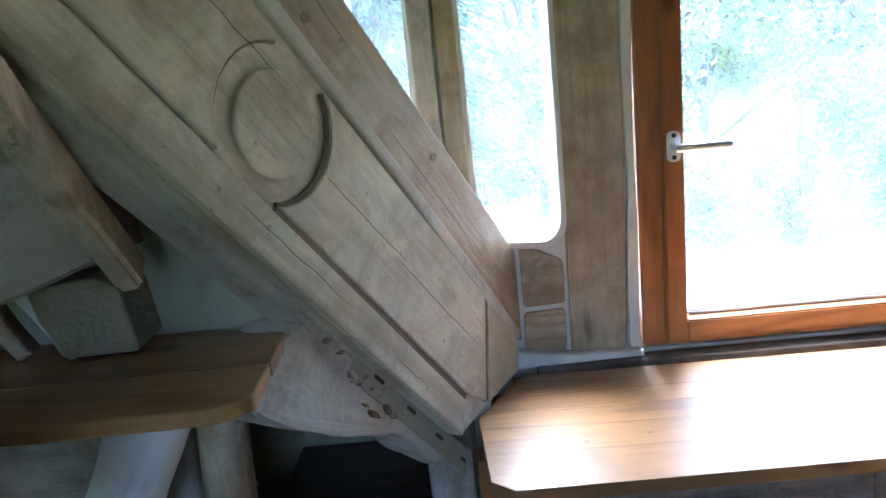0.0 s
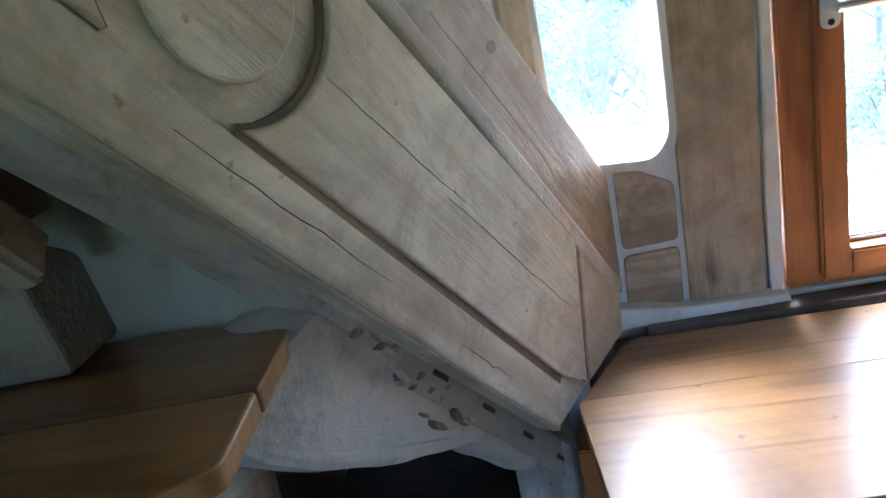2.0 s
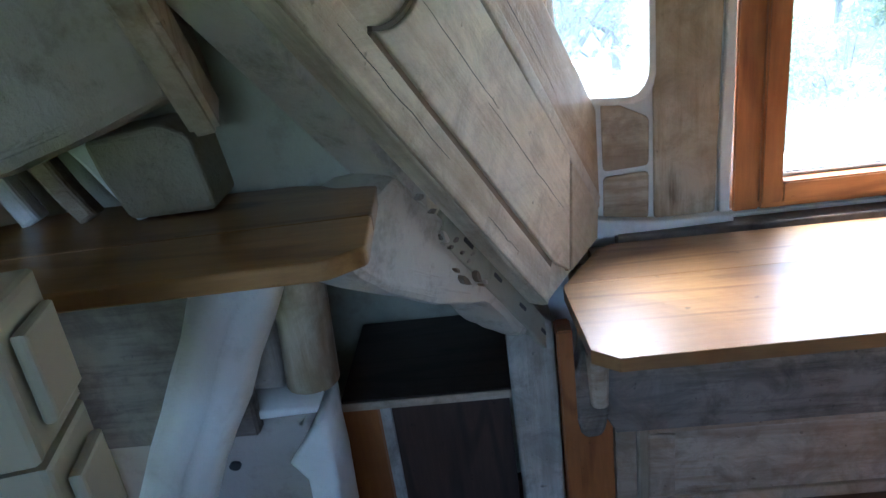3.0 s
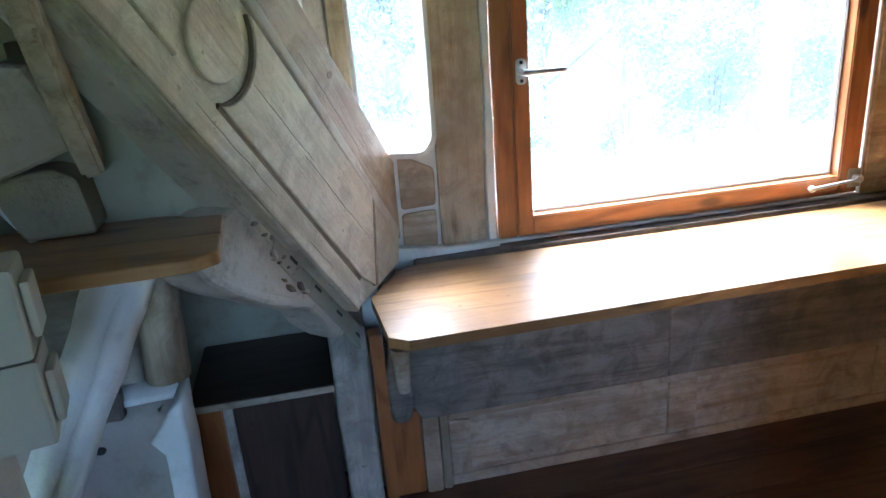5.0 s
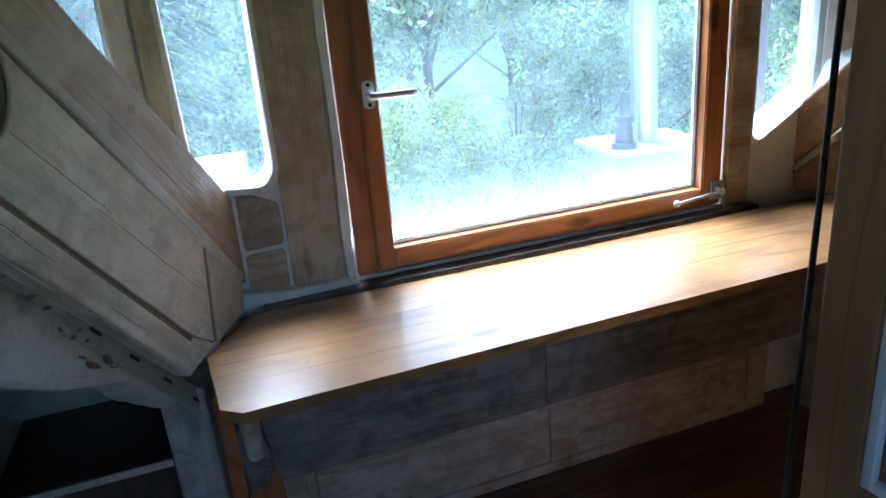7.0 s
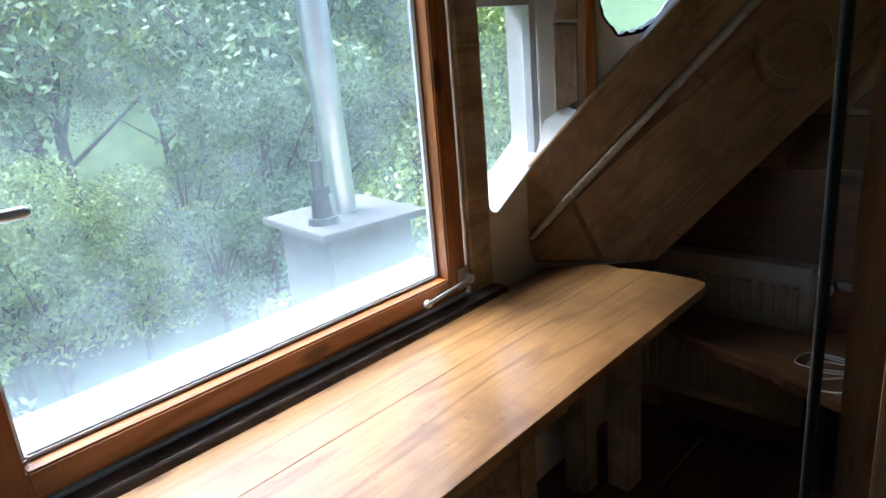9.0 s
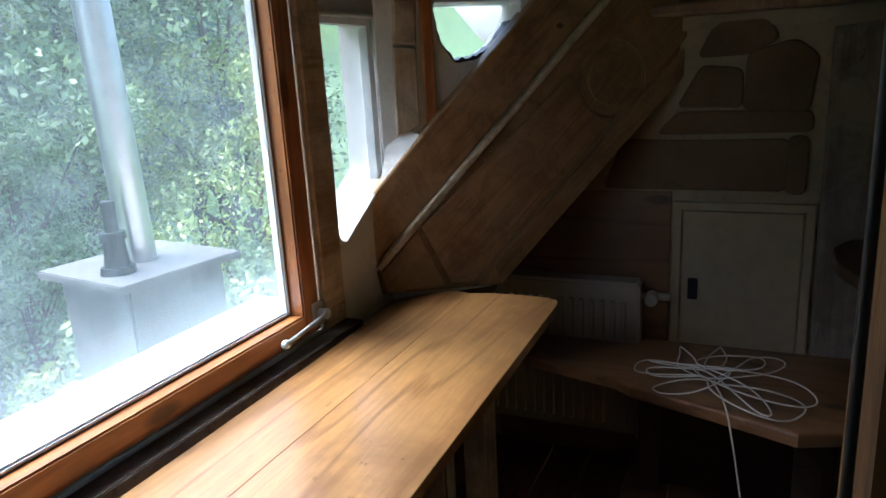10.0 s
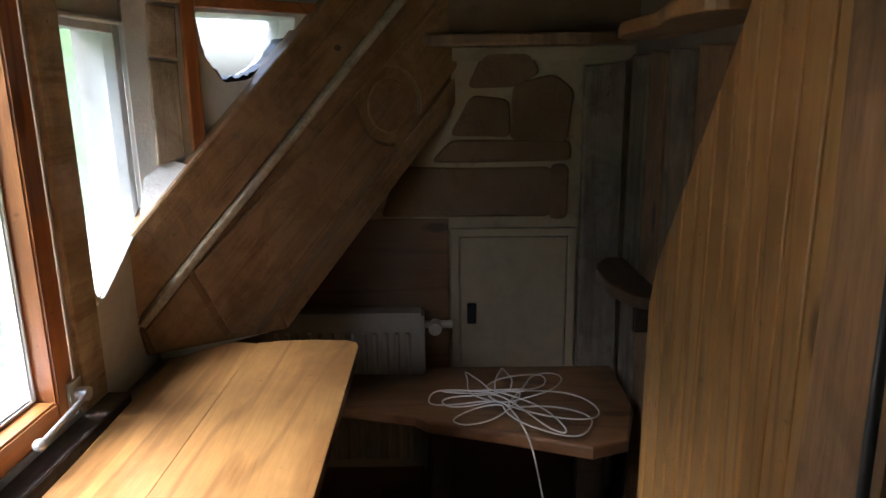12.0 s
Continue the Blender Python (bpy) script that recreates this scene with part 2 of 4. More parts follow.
LOCK_PAINT = plain("worn_cream_lock_paint", (0.42, 0.42, 0.37), 0.5, 0.2, 0.25)
PUTTY = plain("white_putty", (0.66, 0.68, 0.68), 0.6, 0.0, 0.15)
CONCRETE = plaster("chimney_concrete", (0.065, 0.065, 0.063), (0.12, 0.118, 0.112), (0.04, 0.04, 0.038), 0.7)
FLUE = plain("dull_flue_steel", (0.42, 0.42, 0.43), 0.32, 0.9, 0.1)
WHITE_CABLE = plain("white_cable_sheath", (0.42, 0.4, 0.36), 0.45, 0.0, 0.06)
SHEET = plain("pale_roof_sheet", (0.78, 0.79, 0.8), 0.55, 0.0, 0.08)


def glass_material(name, dust_amt, splash=0.0):
    m, n, l, b = mat(name)
    n.remove(b)
    out = n["Material Output"]
    tr, gl, df, mx, mx2, fr = (n.new("ShaderNodeBsdfTransparent"), n.new("ShaderNodeBsdfGlossy"), n.new("ShaderNodeBsdfTranslucent"),
                               n.new("ShaderNodeMixShader"), n.new("ShaderNodeMixShader"), n.new("ShaderNodeLayerWeight"))
    fr.inputs["Blend"].default_value = 0.12
    gl.inputs["Roughness"].default_value = 0.02
    df.inputs["Color"].default_value = (0.3, 0.36, 0.39, 1)
    v = mapped(n, l, (1, 1, 1), False)
    d = ramp(n, l, tex(n, l, v, 9.0, 8, 0.75), [(0.35, (dust_amt * 0.4,) * 3), (0.75, (dust_amt * 1.6,) * 3)])
    if splash:
        sep = n.new("ShaderNodeSeparateXYZ")
        l.new(v, sep.inputs[0])
        low = ramp(n, l, sep.outputs[2], [(0.84, (splash,) * 3), (0.93, (splash * 0.45,) * 3), (1.0, (0, 0, 0))])
        d = blend(n, l, 1.0, d, low, "ADD")
    pw = n.new("ShaderNodeMath")
    pw.operation, pw.inputs[1].default_value = "MULTIPLY_ADD", 0.5
    pw.inputs[2].default_value = 0.03
    l.new(fr.outputs["Facing"], pw.inputs[0])
    l.new(pw.outputs[0], mx.inputs[0])
    l.new(tr.outputs[0], mx.inputs[1])
    l.new(gl.outputs[0], mx.inputs[2])
    l.new(d, mx2.inputs[0])
    l.new(mx.outputs[0], mx2.inputs[1])
    l.new(df.outputs[0], mx2.inputs[2])
    l.new(mx2.outputs[0], out.inputs[0])
    return m


GLASS = glass_material("dusty_window_glass", 0.11, 0.22)
SIDE_GLASS = glass_material("grimy_small_window_glass", 0.12)
DOOR_GLASS = glass_material("door_glass", 0.01)

# ---- mesh helpers ----
def part(name, data, material, parent=None, label="", local=None):
    """Links a bmesh or a mesh as one object, under its thing when a parent is given."""
    if isinstance(data, bmesh.types.BMesh):
        me = bpy.data.meshes.new(name)
        bmesh.ops.recalc_face_normals(data, faces=data.faces)
        data.to_mesh(me)
        data.free()
    else:
        me = data
    me.materials.clear()
    me.materials.append(material)
    ob = new(name, me)
    if parent is not None:
        ob.parent = parent
        ob.matrix_parent_inverse = parent.matrix_world.inverted()
    if local is not None:
        me.transform(local.inverted())
        ob.matrix_basis = local
    if label:
        ob["label"] = label
    return ob


def thing(name, label, category, at=(0, 0, 0), group="", kind=""):
    ob = new(name)
    ob.empty_display_size = 0.05
    ob.location = at
    ob.matrix_world = Matrix.Translation(at)
    return tagged(ob, label, category, group, kind)


def bev(bm, width, segs=2):
    if width > 0:
        bmesh.ops.bevel(bm, geom=list(bm.edges), offset=width, segments=segs, affect="EDGES", clamp_overlap=True)
    return bm


def box(x0, x1, y0, y1, z0, z1, bevel=0.004, segs=2):
    bm = bmesh.new()
    bmesh.ops.create_cube(bm, size=1, matrix=Matrix.Translation(((x0 + x1) / 2, (y0 + y1) / 2, (z0 + z1) / 2)) @ Matrix.Diagonal((x1 - x0, y1 - y0, z1 - z0, 1)))
    return bev(bm, bevel, segs)


def tube(p0, p1, r0, r1=None, segs=16, bevel=0.0):
    p0, p1 = Vector(p0), Vector(p1)
    bm = bmesh.new()
    d = p1 - p0
    m = Matrix.Translation((p0 + p1) / 2) @ d.to_track_quat("Z", "Y").to_matrix().to_4x4()
    bmesh.ops.create_cone(bm, cap_ends=True, segments=segs, radius1=r0, radius2=r0 if r1 is None else r1, depth=d.length, matrix=m)
    return bm


def join(*bms):
    me = bpy.data.meshes.new("tmp")
    out = bmesh.new()
    for b in bms:
        b.to_mesh(me)
        out.from_mesh(me)
        b.free()
    bpy.data.meshes.remove(me)
    return out


def rough_up(bm, cuts, amp, scale, keep=None):
    """Cuts the faces finer and makes the surface uneven, as hewn timber and hand-laid plaster are."""
    if cuts:
        bmesh.ops.subdivide_edges(bm, edges=list(bm.edges), cuts=cuts, use_grid_fill=True)
    for v in bm.verts:
        q = v.co * scale
        v.co += Vector((noise.noise(q), noise.noise(q + Vector((7, 3, 1))), noise.noise(q + Vector((2, 9, 5))))) * amp
    return bm


def plane(origin, u, n_up=(0, 0, 1)):
    """Frame of a wall: first axis along it, second up, third towards the room."""
    u, v = Vector(u).normalized(), Vector(n_up)
    n = u.cross(v)
    return Matrix(((u.x, v.x, n.x, origin[0]), (u.y, v.y, n.y, origin[1]), (u.z, v.z, n.z, origin[2]), (0, 0, 0, 1)))


def slab(m, outline, back, front, holes=(), bevel=0.0, cuts=0, amp=0.0, scale=6.0):
    """A flat piece in the frame m, between depths back and front, with real holes."""
    cu = bpy.data.curves.new("c", "CURVE")
    cu.dimensions, cu.fill_mode = "2D", "BOTH"
    for pts in (outline, *holes):
        sp = cu.splines.new("POLY")
        sp.points.add(len(pts) - 1)
        for p, q in zip(sp.points, pts):
            p.co = (q[0], q[1], 0, 1)
        sp.use_cyclic_u = True
    cu.extrude = (front - back) / 2 - bevel
    cu.bevel_depth, cu.bevel_resolution, cu.offset = bevel, 1, -bevel
    ob = bpy.data.objects.new("c", cu)
    me = bpy.data.meshes.new_from_object(ob)
    bpy.data.objects.remove(ob)
    bm = bmesh.new()
    bm.from_mesh(me)
    bpy.data.meshes.remove(me)
    bmesh.ops.remove_doubles(bm, verts=bm.verts, dist=1e-5)
    for f in bm.faces:
        f.smooth = False
    bmesh.ops.translate(bm, verts=bm.verts, vec=(0, 0, (front + back) / 2))
    if amp:
        big = [e for e in bm.edges if e.calc_length() > 0.08]
        bmesh.ops.subdivide_edges(bm, edges=big, cuts=cuts)
        for v in bm.verts:
            q = v.co * scale
            v.co += Vector((noise.noise(q), noise.noise(q + Vector((7, 3, 1))), noise.noise(q + Vector((2, 9, 5))) * 0.4)) * amp
    bmesh.ops.transform(bm, matrix=m, verts=bm.verts)
    return bm


def timber(m, a, b, width, back, front, wob=0.006, bevel=0.008, seed=0.0):
    """A hewn bar in the frame m from a to b (along its axis, in that plane), a little crooked."""
    a, b = Vector(a), Vector(b)
    d = (b - a)
    ln = d.length
    d.normalize()
    nrm = Vector((-d.y, d.x))
    k = max(4, int(ln / 0.06))
    up, dn = [], []
    for i in range(k + 1):
        t = i / k
        p = a + d * ln * t
        w0 = width / 2 + wob * noise.noise(Vector((t * 5 + seed, 0.3, seed)))
        w1 = width / 2 + wob * noise.noise(Vector((t * 5 + seed, 9.3, seed)))
        up.append(tuple(p + nrm * w0))
        dn.append(tuple(p - nrm * w1))
    return slab(m, up + dn[::-1], back, front, bevel=bevel)


def rounded(pts, r, n=4):
    """The outline with its corners rounded."""
    out = []
    k = len(pts)
    for i in range(k):
        p, a, b = Vector(pts[i]), Vector(pts[i - 1]), Vector(pts[(i + 1) % k])
        ra = min(r, (a - p).length * 0.45, (b - p).length * 0.45)
        s, e = p + (a - p).normalized() * ra, p + (b - p).normalized() * ra
        for j in range(n + 1):
            t = j / n
            out.append(tuple(s * (1 - t) ** 2 + p * 2 * t * (1 - t) + e * t * t))
    return out


def soft(bm):
    for f in bm.faces:
        f.smooth = True
    return bm


def wire(name, pts, radius, material, parent=None, label=""):
    cu = bpy.data.curves.new(name, "CURVE")
    cu.dimensions, cu.bevel_depth, cu.bevel_resolution, cu.resolution_u = "3D", radius, 2, 6
    sp = cu.splines.new("NURBS")
    sp.points.add(len(pts) - 1)
    for p, q in zip(sp.points, pts):
        p.co = (*q, 1)
    sp.use_endpoint_u, sp.order_u = True, 4
    ob = bpy.data.objects.new(name, cu)
    me = bpy.data.meshes.new_from_object(ob)
    bpy.data.objects.remove(ob)
    return part(name, me, material, parent, label)


WIN = plane((0, 1.72, 0), (1, 0, 0))
LEFT = plane((0.608, 1.542, 0), (0.482, 0.876, 0))
RIGHT = plane((2.538, 1.596, 0), (0.658, -0.753, 0))
FAR = plane((3.08, 1.72, 0), (0, -1, 0))

# ---- structure ----
def structure(name, label, category):
    return thing(name, label, category, kind="structure")


floor = structure("floor", "dark brown varnished floor of long wooden boards", "floor")
part("subfloor", box(-0.6, 3.4, -1.6, 2.0, -0.12, -0.022, 0), DARK_WOOD, floor)

wall_window = structure("wall_window", "half-timbered window wall with white plaster and limed posts", "wall")
LW = rounded([(0.62, 1.06), (0.772, 1.05), (0.797, 1.085), (0.80, 1.72), (0.61, 1.72)], 0.03)
LW2 = rounded([(0.37, 1.3), (0.49, 1.3), (0.495, 1.72), (0.37, 1.72)], 0.02)
RW = rounded([(2.262, 0.965), (2.29, 0.95), (2.545, 1.10), (2.545, 1.505), (2.262, 1.5)], 0.015)
MAINW = [(0.965, 0.762), (2.16, 0.762), (2.16, 1.735), (0.965, 1.735)]
part("masonry", slab(WIN, [(0.56, -0.02), (3.3, -0.02), (3.3, 0.9), (2.6, 0.9), (2.6, 2.3), (0.1, 2.3), (0.1, 1.0), (0.56, 1.0)], -0.12, 0.0, [LW, LW2, RW, MAINW]), PLASTER, wall_window)
part("post", slab(WIN, rounded([(0.806, 0.775), (0.936, 0.775), (0.946, 1.3), (0.948, 2.1), (0.815, 2.1), (0.808, 1.3)], 0.01), 0.0005, 0.012, bevel=0.003), LIMED_Z, wall_window, "limed beige upright timber")
part("mortar_strip", timber(WIN, (0.954, 0.77), (0.964, 2.1), 0.022, 0.0007, 0.017, 0.006, 0.004, 4.0), PLASTER, wall_window, "chipped white mortar joint")
part("block", slab(WIN, rounded([(0.70, 0.892), (0.797, 0.896), (0.799, 1.0), (0.73, 1.036), (0.70, 1.04)], 0.012), 0.0005, 0.008, bevel=0.003), BRACE, wall_window)
part("block", slab(WIN, rounded([(0.697, 0.775), (0.795, 0.775), (0.797, 0.884), (0.70, 0.88)], 0.012), 0.0005, 0.008, bevel=0.003), BRACE, wall_window)
part("mullion", slab(WIN, [(0.50, 1.2), (0.55, 1.2), (0.555, 1.9), (0.505, 1.9)], 0.0005, 0.03, bevel=0.004), GREY_POST, wall_window)
part("mullion", slab(WIN, [(0.556, 1.15), (0.603, 1.15), (0.6, 1.9), (0.56, 1.9)], 0.0005, 0.022, bevel=0.004), LIMED_Z, wall_window)
part("post", slab(WIN, [(2.165, 0.76), (2.25, 0.76), (2.255, 2.1), (2.165, 2.1)], 0.0005, 0.015, bevel=0.004), BRACE, wall_window)

def grow(pts, d):
    c = Vector((sum(p[0] for p in pts) / len(pts), sum(p[1] for p in pts) / len(pts)))
    out = []
    for k, p in enumerate(pts):
        v = Vector(p) - c
        out.append((p[0] + (d if v.x > 0 else -d) * (0.7 + 0.6 * noise.noise(Vector((k * 0.7, d, 3)))), p[1] + (d if v.y > 0 else -d) * (0.8 + 0.5 * noise.noise(Vector((k * 0.5, 1, d))))))
    return out
part("plaster_rim", slab(WIN, grow(LW, 0.02), 0.0006, 0.014, [LW], bevel=0.004, cuts=2, amp=0.003), PLASTER, wall_window, "lumpy white plaster rim")
part("plaster_rim", slab(WIN, grow(RW, 0.014), 0.0006, 0.010, [RW], bevel=0.003, cuts=2, amp=0.002), PLASTER, wall_window, "lumpy white plaster rim")
part("plaster_foot", rough_up(slab(WIN, rounded([(0.62, 0.752), (0.97, 0.76), (0.965, 0.775), (0.80, 0.778), (0.70, 0.79), (0.66, 0.80)], 0.006), 0.0006, 0.035, bevel=0.005), 0, 0.004, 25), PLASTER, wall_window)
wall_cheek = structure("wall_cheek", "splayed plastered wall above the diagonal brace", "wall")
OW = rounded([(0.062, 1.54), (0.075, 1.44), (0.12, 1.378), (0.19, 1.385), (0.26, 1.425), (0.318, 1.50), (0.325, 1.54)], 0.012)
part("masonry", slab(RIGHT, [(-0.10, 0.72), (0.2, 0.72), (1.05, 1.6), (1.05, 2.3), (-0.10, 2.3)], -0.2, -0.055, [OW]), PLASTER, wall_cheek)
part("stub_post", slab(RIGHT, [(-0.062, 1.195), (-0.02, 1.205), (0.004, 1.22), (0.008, 1.425), (-0.058, 1.432)], -0.0545, -0.04, bevel=0.004, cuts=3, amp=0.002, scale=20.0), LIMED_Z, wall_cheek, "weathered limed timber block")
part("stub_post", slab(RIGHT, [(-0.057, 1.437), (0.008, 1.43), (0.014, 1.545), (-0.05, 1.55)], -0.0545, -0.037, bevel=0.006), BRACE, wall_cheek)
part("head_rail", slab(RIGHT, [(-0.1, 1.558), (0.05, 1.554), (0.05, 1.62), (-0.1, 1.62)], -0.0545, -0.038, bevel=0.004), BRACE, wall_cheek)
lg = bmesh.new()
for q in ((-0.13, 1.055, -0.0135), (0.01, 1.188, -0.0135), (-0.13, 1.02, -0.0135), (0.01, 1.15, -0.0135), (-0.105, 1.10, -0.06), (-0.09, 1.17, -0.056), (-0.03, 1.205, -0.0555), (-0.1, 1.03, -0.056)):
    lg.verts.new(RIGHT @ Vector(q))
bmesh.ops.convex_hull(lg, input=lg.verts)
part("plaster_ledge", lg, PLASTER, wall_cheek, "smooth white plaster ledge behind the brace")
rim_in = [(0.066, 1.5), (0.075, 1.44), (0.12, 1.378), (0.19, 1.385), (0.26, 1.425), (0.318, 1.50)]
rim_c = Vector((0.19, 1.5))
rim_pts = [Vector(rim_in[k]).lerp(Vector(rim_in[k + 1]), j / 6) for k in range(5) for j in range(6)]
part("foam_rim", slab(RIGHT, [tuple(p) for p in rim_pts] + [tuple(p + (rim_c - p).normalized() * (0.008 + 0.012 * abs(noise.noise(p.to_3d() * 60)))) for p in rim_pts[::-1]], -0.135, -0.075), BLACK, wall_cheek, "ragged dark sealing foam round the pane")
part("window_frame", slab(RIGHT, [(0.024, 1.22), (0.055, 1.25), (0.055, 1.62), (0.024, 1.62)], -0.0545, -0.035, bevel=0.003), FRAME_WOOD, wall_cheek)
part("window_frame", slab(RIGHT, [(0.056, 1.548), (0.42, 1.548), (0.42, 1.575), (0.056, 1.575)], -0.0545, -0.035, bevel=0.003), FRAME_H, wall_cheek)

wall_far = structure("wall_far", "rough stone and timber wall in white mortar", "wall")
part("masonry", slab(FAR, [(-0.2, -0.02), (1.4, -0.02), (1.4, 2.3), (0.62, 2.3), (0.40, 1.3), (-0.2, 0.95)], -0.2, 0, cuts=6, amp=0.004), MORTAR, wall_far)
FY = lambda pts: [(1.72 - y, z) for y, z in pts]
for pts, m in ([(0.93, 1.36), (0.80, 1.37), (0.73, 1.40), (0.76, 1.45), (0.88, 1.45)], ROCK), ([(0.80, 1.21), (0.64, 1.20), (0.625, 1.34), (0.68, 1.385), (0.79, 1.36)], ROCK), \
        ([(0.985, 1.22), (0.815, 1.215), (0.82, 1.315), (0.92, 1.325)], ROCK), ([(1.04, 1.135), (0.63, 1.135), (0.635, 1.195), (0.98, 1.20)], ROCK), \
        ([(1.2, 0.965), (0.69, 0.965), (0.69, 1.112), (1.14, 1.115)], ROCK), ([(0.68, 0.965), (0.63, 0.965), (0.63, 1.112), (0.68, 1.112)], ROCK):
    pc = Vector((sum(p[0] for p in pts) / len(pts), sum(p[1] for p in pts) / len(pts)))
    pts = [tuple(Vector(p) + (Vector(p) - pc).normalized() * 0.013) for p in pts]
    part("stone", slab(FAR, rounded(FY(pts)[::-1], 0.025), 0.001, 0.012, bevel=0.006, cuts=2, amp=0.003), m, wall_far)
# Flat dark slab stands in for the shaded recess above the ledge.
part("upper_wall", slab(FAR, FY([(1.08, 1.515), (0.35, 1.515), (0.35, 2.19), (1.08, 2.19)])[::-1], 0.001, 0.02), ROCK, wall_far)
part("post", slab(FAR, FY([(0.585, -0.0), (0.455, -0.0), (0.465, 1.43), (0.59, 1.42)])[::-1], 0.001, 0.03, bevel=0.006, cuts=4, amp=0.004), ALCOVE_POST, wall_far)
part("dado", slab(FAR, FY([(1.6, 0.0), (1.0, 0.0), (1.0, 0.955), (1.6, 0.955)])[::-1], 0.001, 0.008, bevel=0.002), LOW_WOOD, wall_far)

ALC = plane((3.1, 0.33, 0), (-1, 0, 0))
wall_alcove = structure("wall_alcove", "limed timber side wall of the seating alcove, coloured as in shade", "wall")
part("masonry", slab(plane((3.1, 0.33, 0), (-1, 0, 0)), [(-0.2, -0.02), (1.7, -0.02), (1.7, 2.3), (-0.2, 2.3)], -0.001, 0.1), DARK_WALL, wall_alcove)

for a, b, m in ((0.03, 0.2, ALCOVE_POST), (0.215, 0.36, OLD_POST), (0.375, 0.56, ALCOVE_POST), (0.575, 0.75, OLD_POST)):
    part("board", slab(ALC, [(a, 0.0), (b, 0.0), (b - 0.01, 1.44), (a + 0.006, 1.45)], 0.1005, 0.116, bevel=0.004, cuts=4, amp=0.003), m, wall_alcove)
part("mortar_band", slab(FAR, FY([(1.05, 1.435), (0.44, 1.435), (0.44, 1.472), (1.05, 1.472)])[::-1], 0.001, 0.012, cuts=4, amp=0.004), MORTAR, wall_far)
wall_left = structure("wall_left", "rough plastered side wall with a low niche", "wall")
part("masonry", slab(plane((-0.06, -1.6, 0), (0, 1, 0)), [(0, -0.02), (2.36, -0.02), (2.36, 2.3), (0, 2.3)], -0.14, 0.0, cuts=10, amp=0.01), PLASTER_OLD, wall_left)
part("niche_back", box(-0.42, -0.3, 0.7, 2.0, -0.02, 2.3, 0), PLASTER_GREY, wall_left)

NICHE = plane((-0.4, 1.175, 0), (1, 0, 0))
wall_niche = structure("wall_niche", "greenish grey plastered niche wall under the slope", "wall")
part("masonry", rough_up(slab(NICHE, [(0.02, 1.0), (0.72, 1.0), (0.75, 1.1), (0.62, 1.5), (0.4, 2.2), (0.02, 2.2)], -0.06, 0.0), 0, 0.0, 1), PLASTER_GREY, wall_niche)
part("recess_back", box(-0.3, 0.75, 1.86, 1.94, -0.02, 1.1, 0), PLASTER_GREY, wall_niche)

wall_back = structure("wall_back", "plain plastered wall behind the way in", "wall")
# Unseen opening added in this wall to let fill daylight in from behind.
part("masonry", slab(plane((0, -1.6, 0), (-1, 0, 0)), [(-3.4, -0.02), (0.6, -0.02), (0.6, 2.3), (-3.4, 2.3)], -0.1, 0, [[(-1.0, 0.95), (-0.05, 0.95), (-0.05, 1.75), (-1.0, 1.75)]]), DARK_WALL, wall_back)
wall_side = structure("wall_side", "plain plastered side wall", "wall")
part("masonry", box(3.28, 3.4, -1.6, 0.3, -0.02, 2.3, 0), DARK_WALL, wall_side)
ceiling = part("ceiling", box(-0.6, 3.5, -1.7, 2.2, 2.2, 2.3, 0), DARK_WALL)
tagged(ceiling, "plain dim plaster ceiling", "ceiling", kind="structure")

# ---- diagonal braces with carved boards ----
def crack(fr, a, b, depth, parent, w=0.0006):
    """A dark drying crack along the grain."""
    a, b = Vector(a), Vector(b)
    d = (b - a).normalized()
    nr = Vector((-d.y, d.x))
    up, dn = [], []
    for k in range(11):
        t = k / 10
        p = a + (b - a) * t + nr * 0.004 * noise.noise(Vector((t * 6, a.x * 9, 1)))
        ww = 0.7 * w * math.sin(math.pi * min(0.97, max(0.03, t))) + 0.0002
        up.append(tuple(p + nr * ww))
        dn.append(tuple(p - nr * ww))
    part("crack", slab(fr, up + dn[::-1], depth, depth + 0.0004), BLACK, parent)


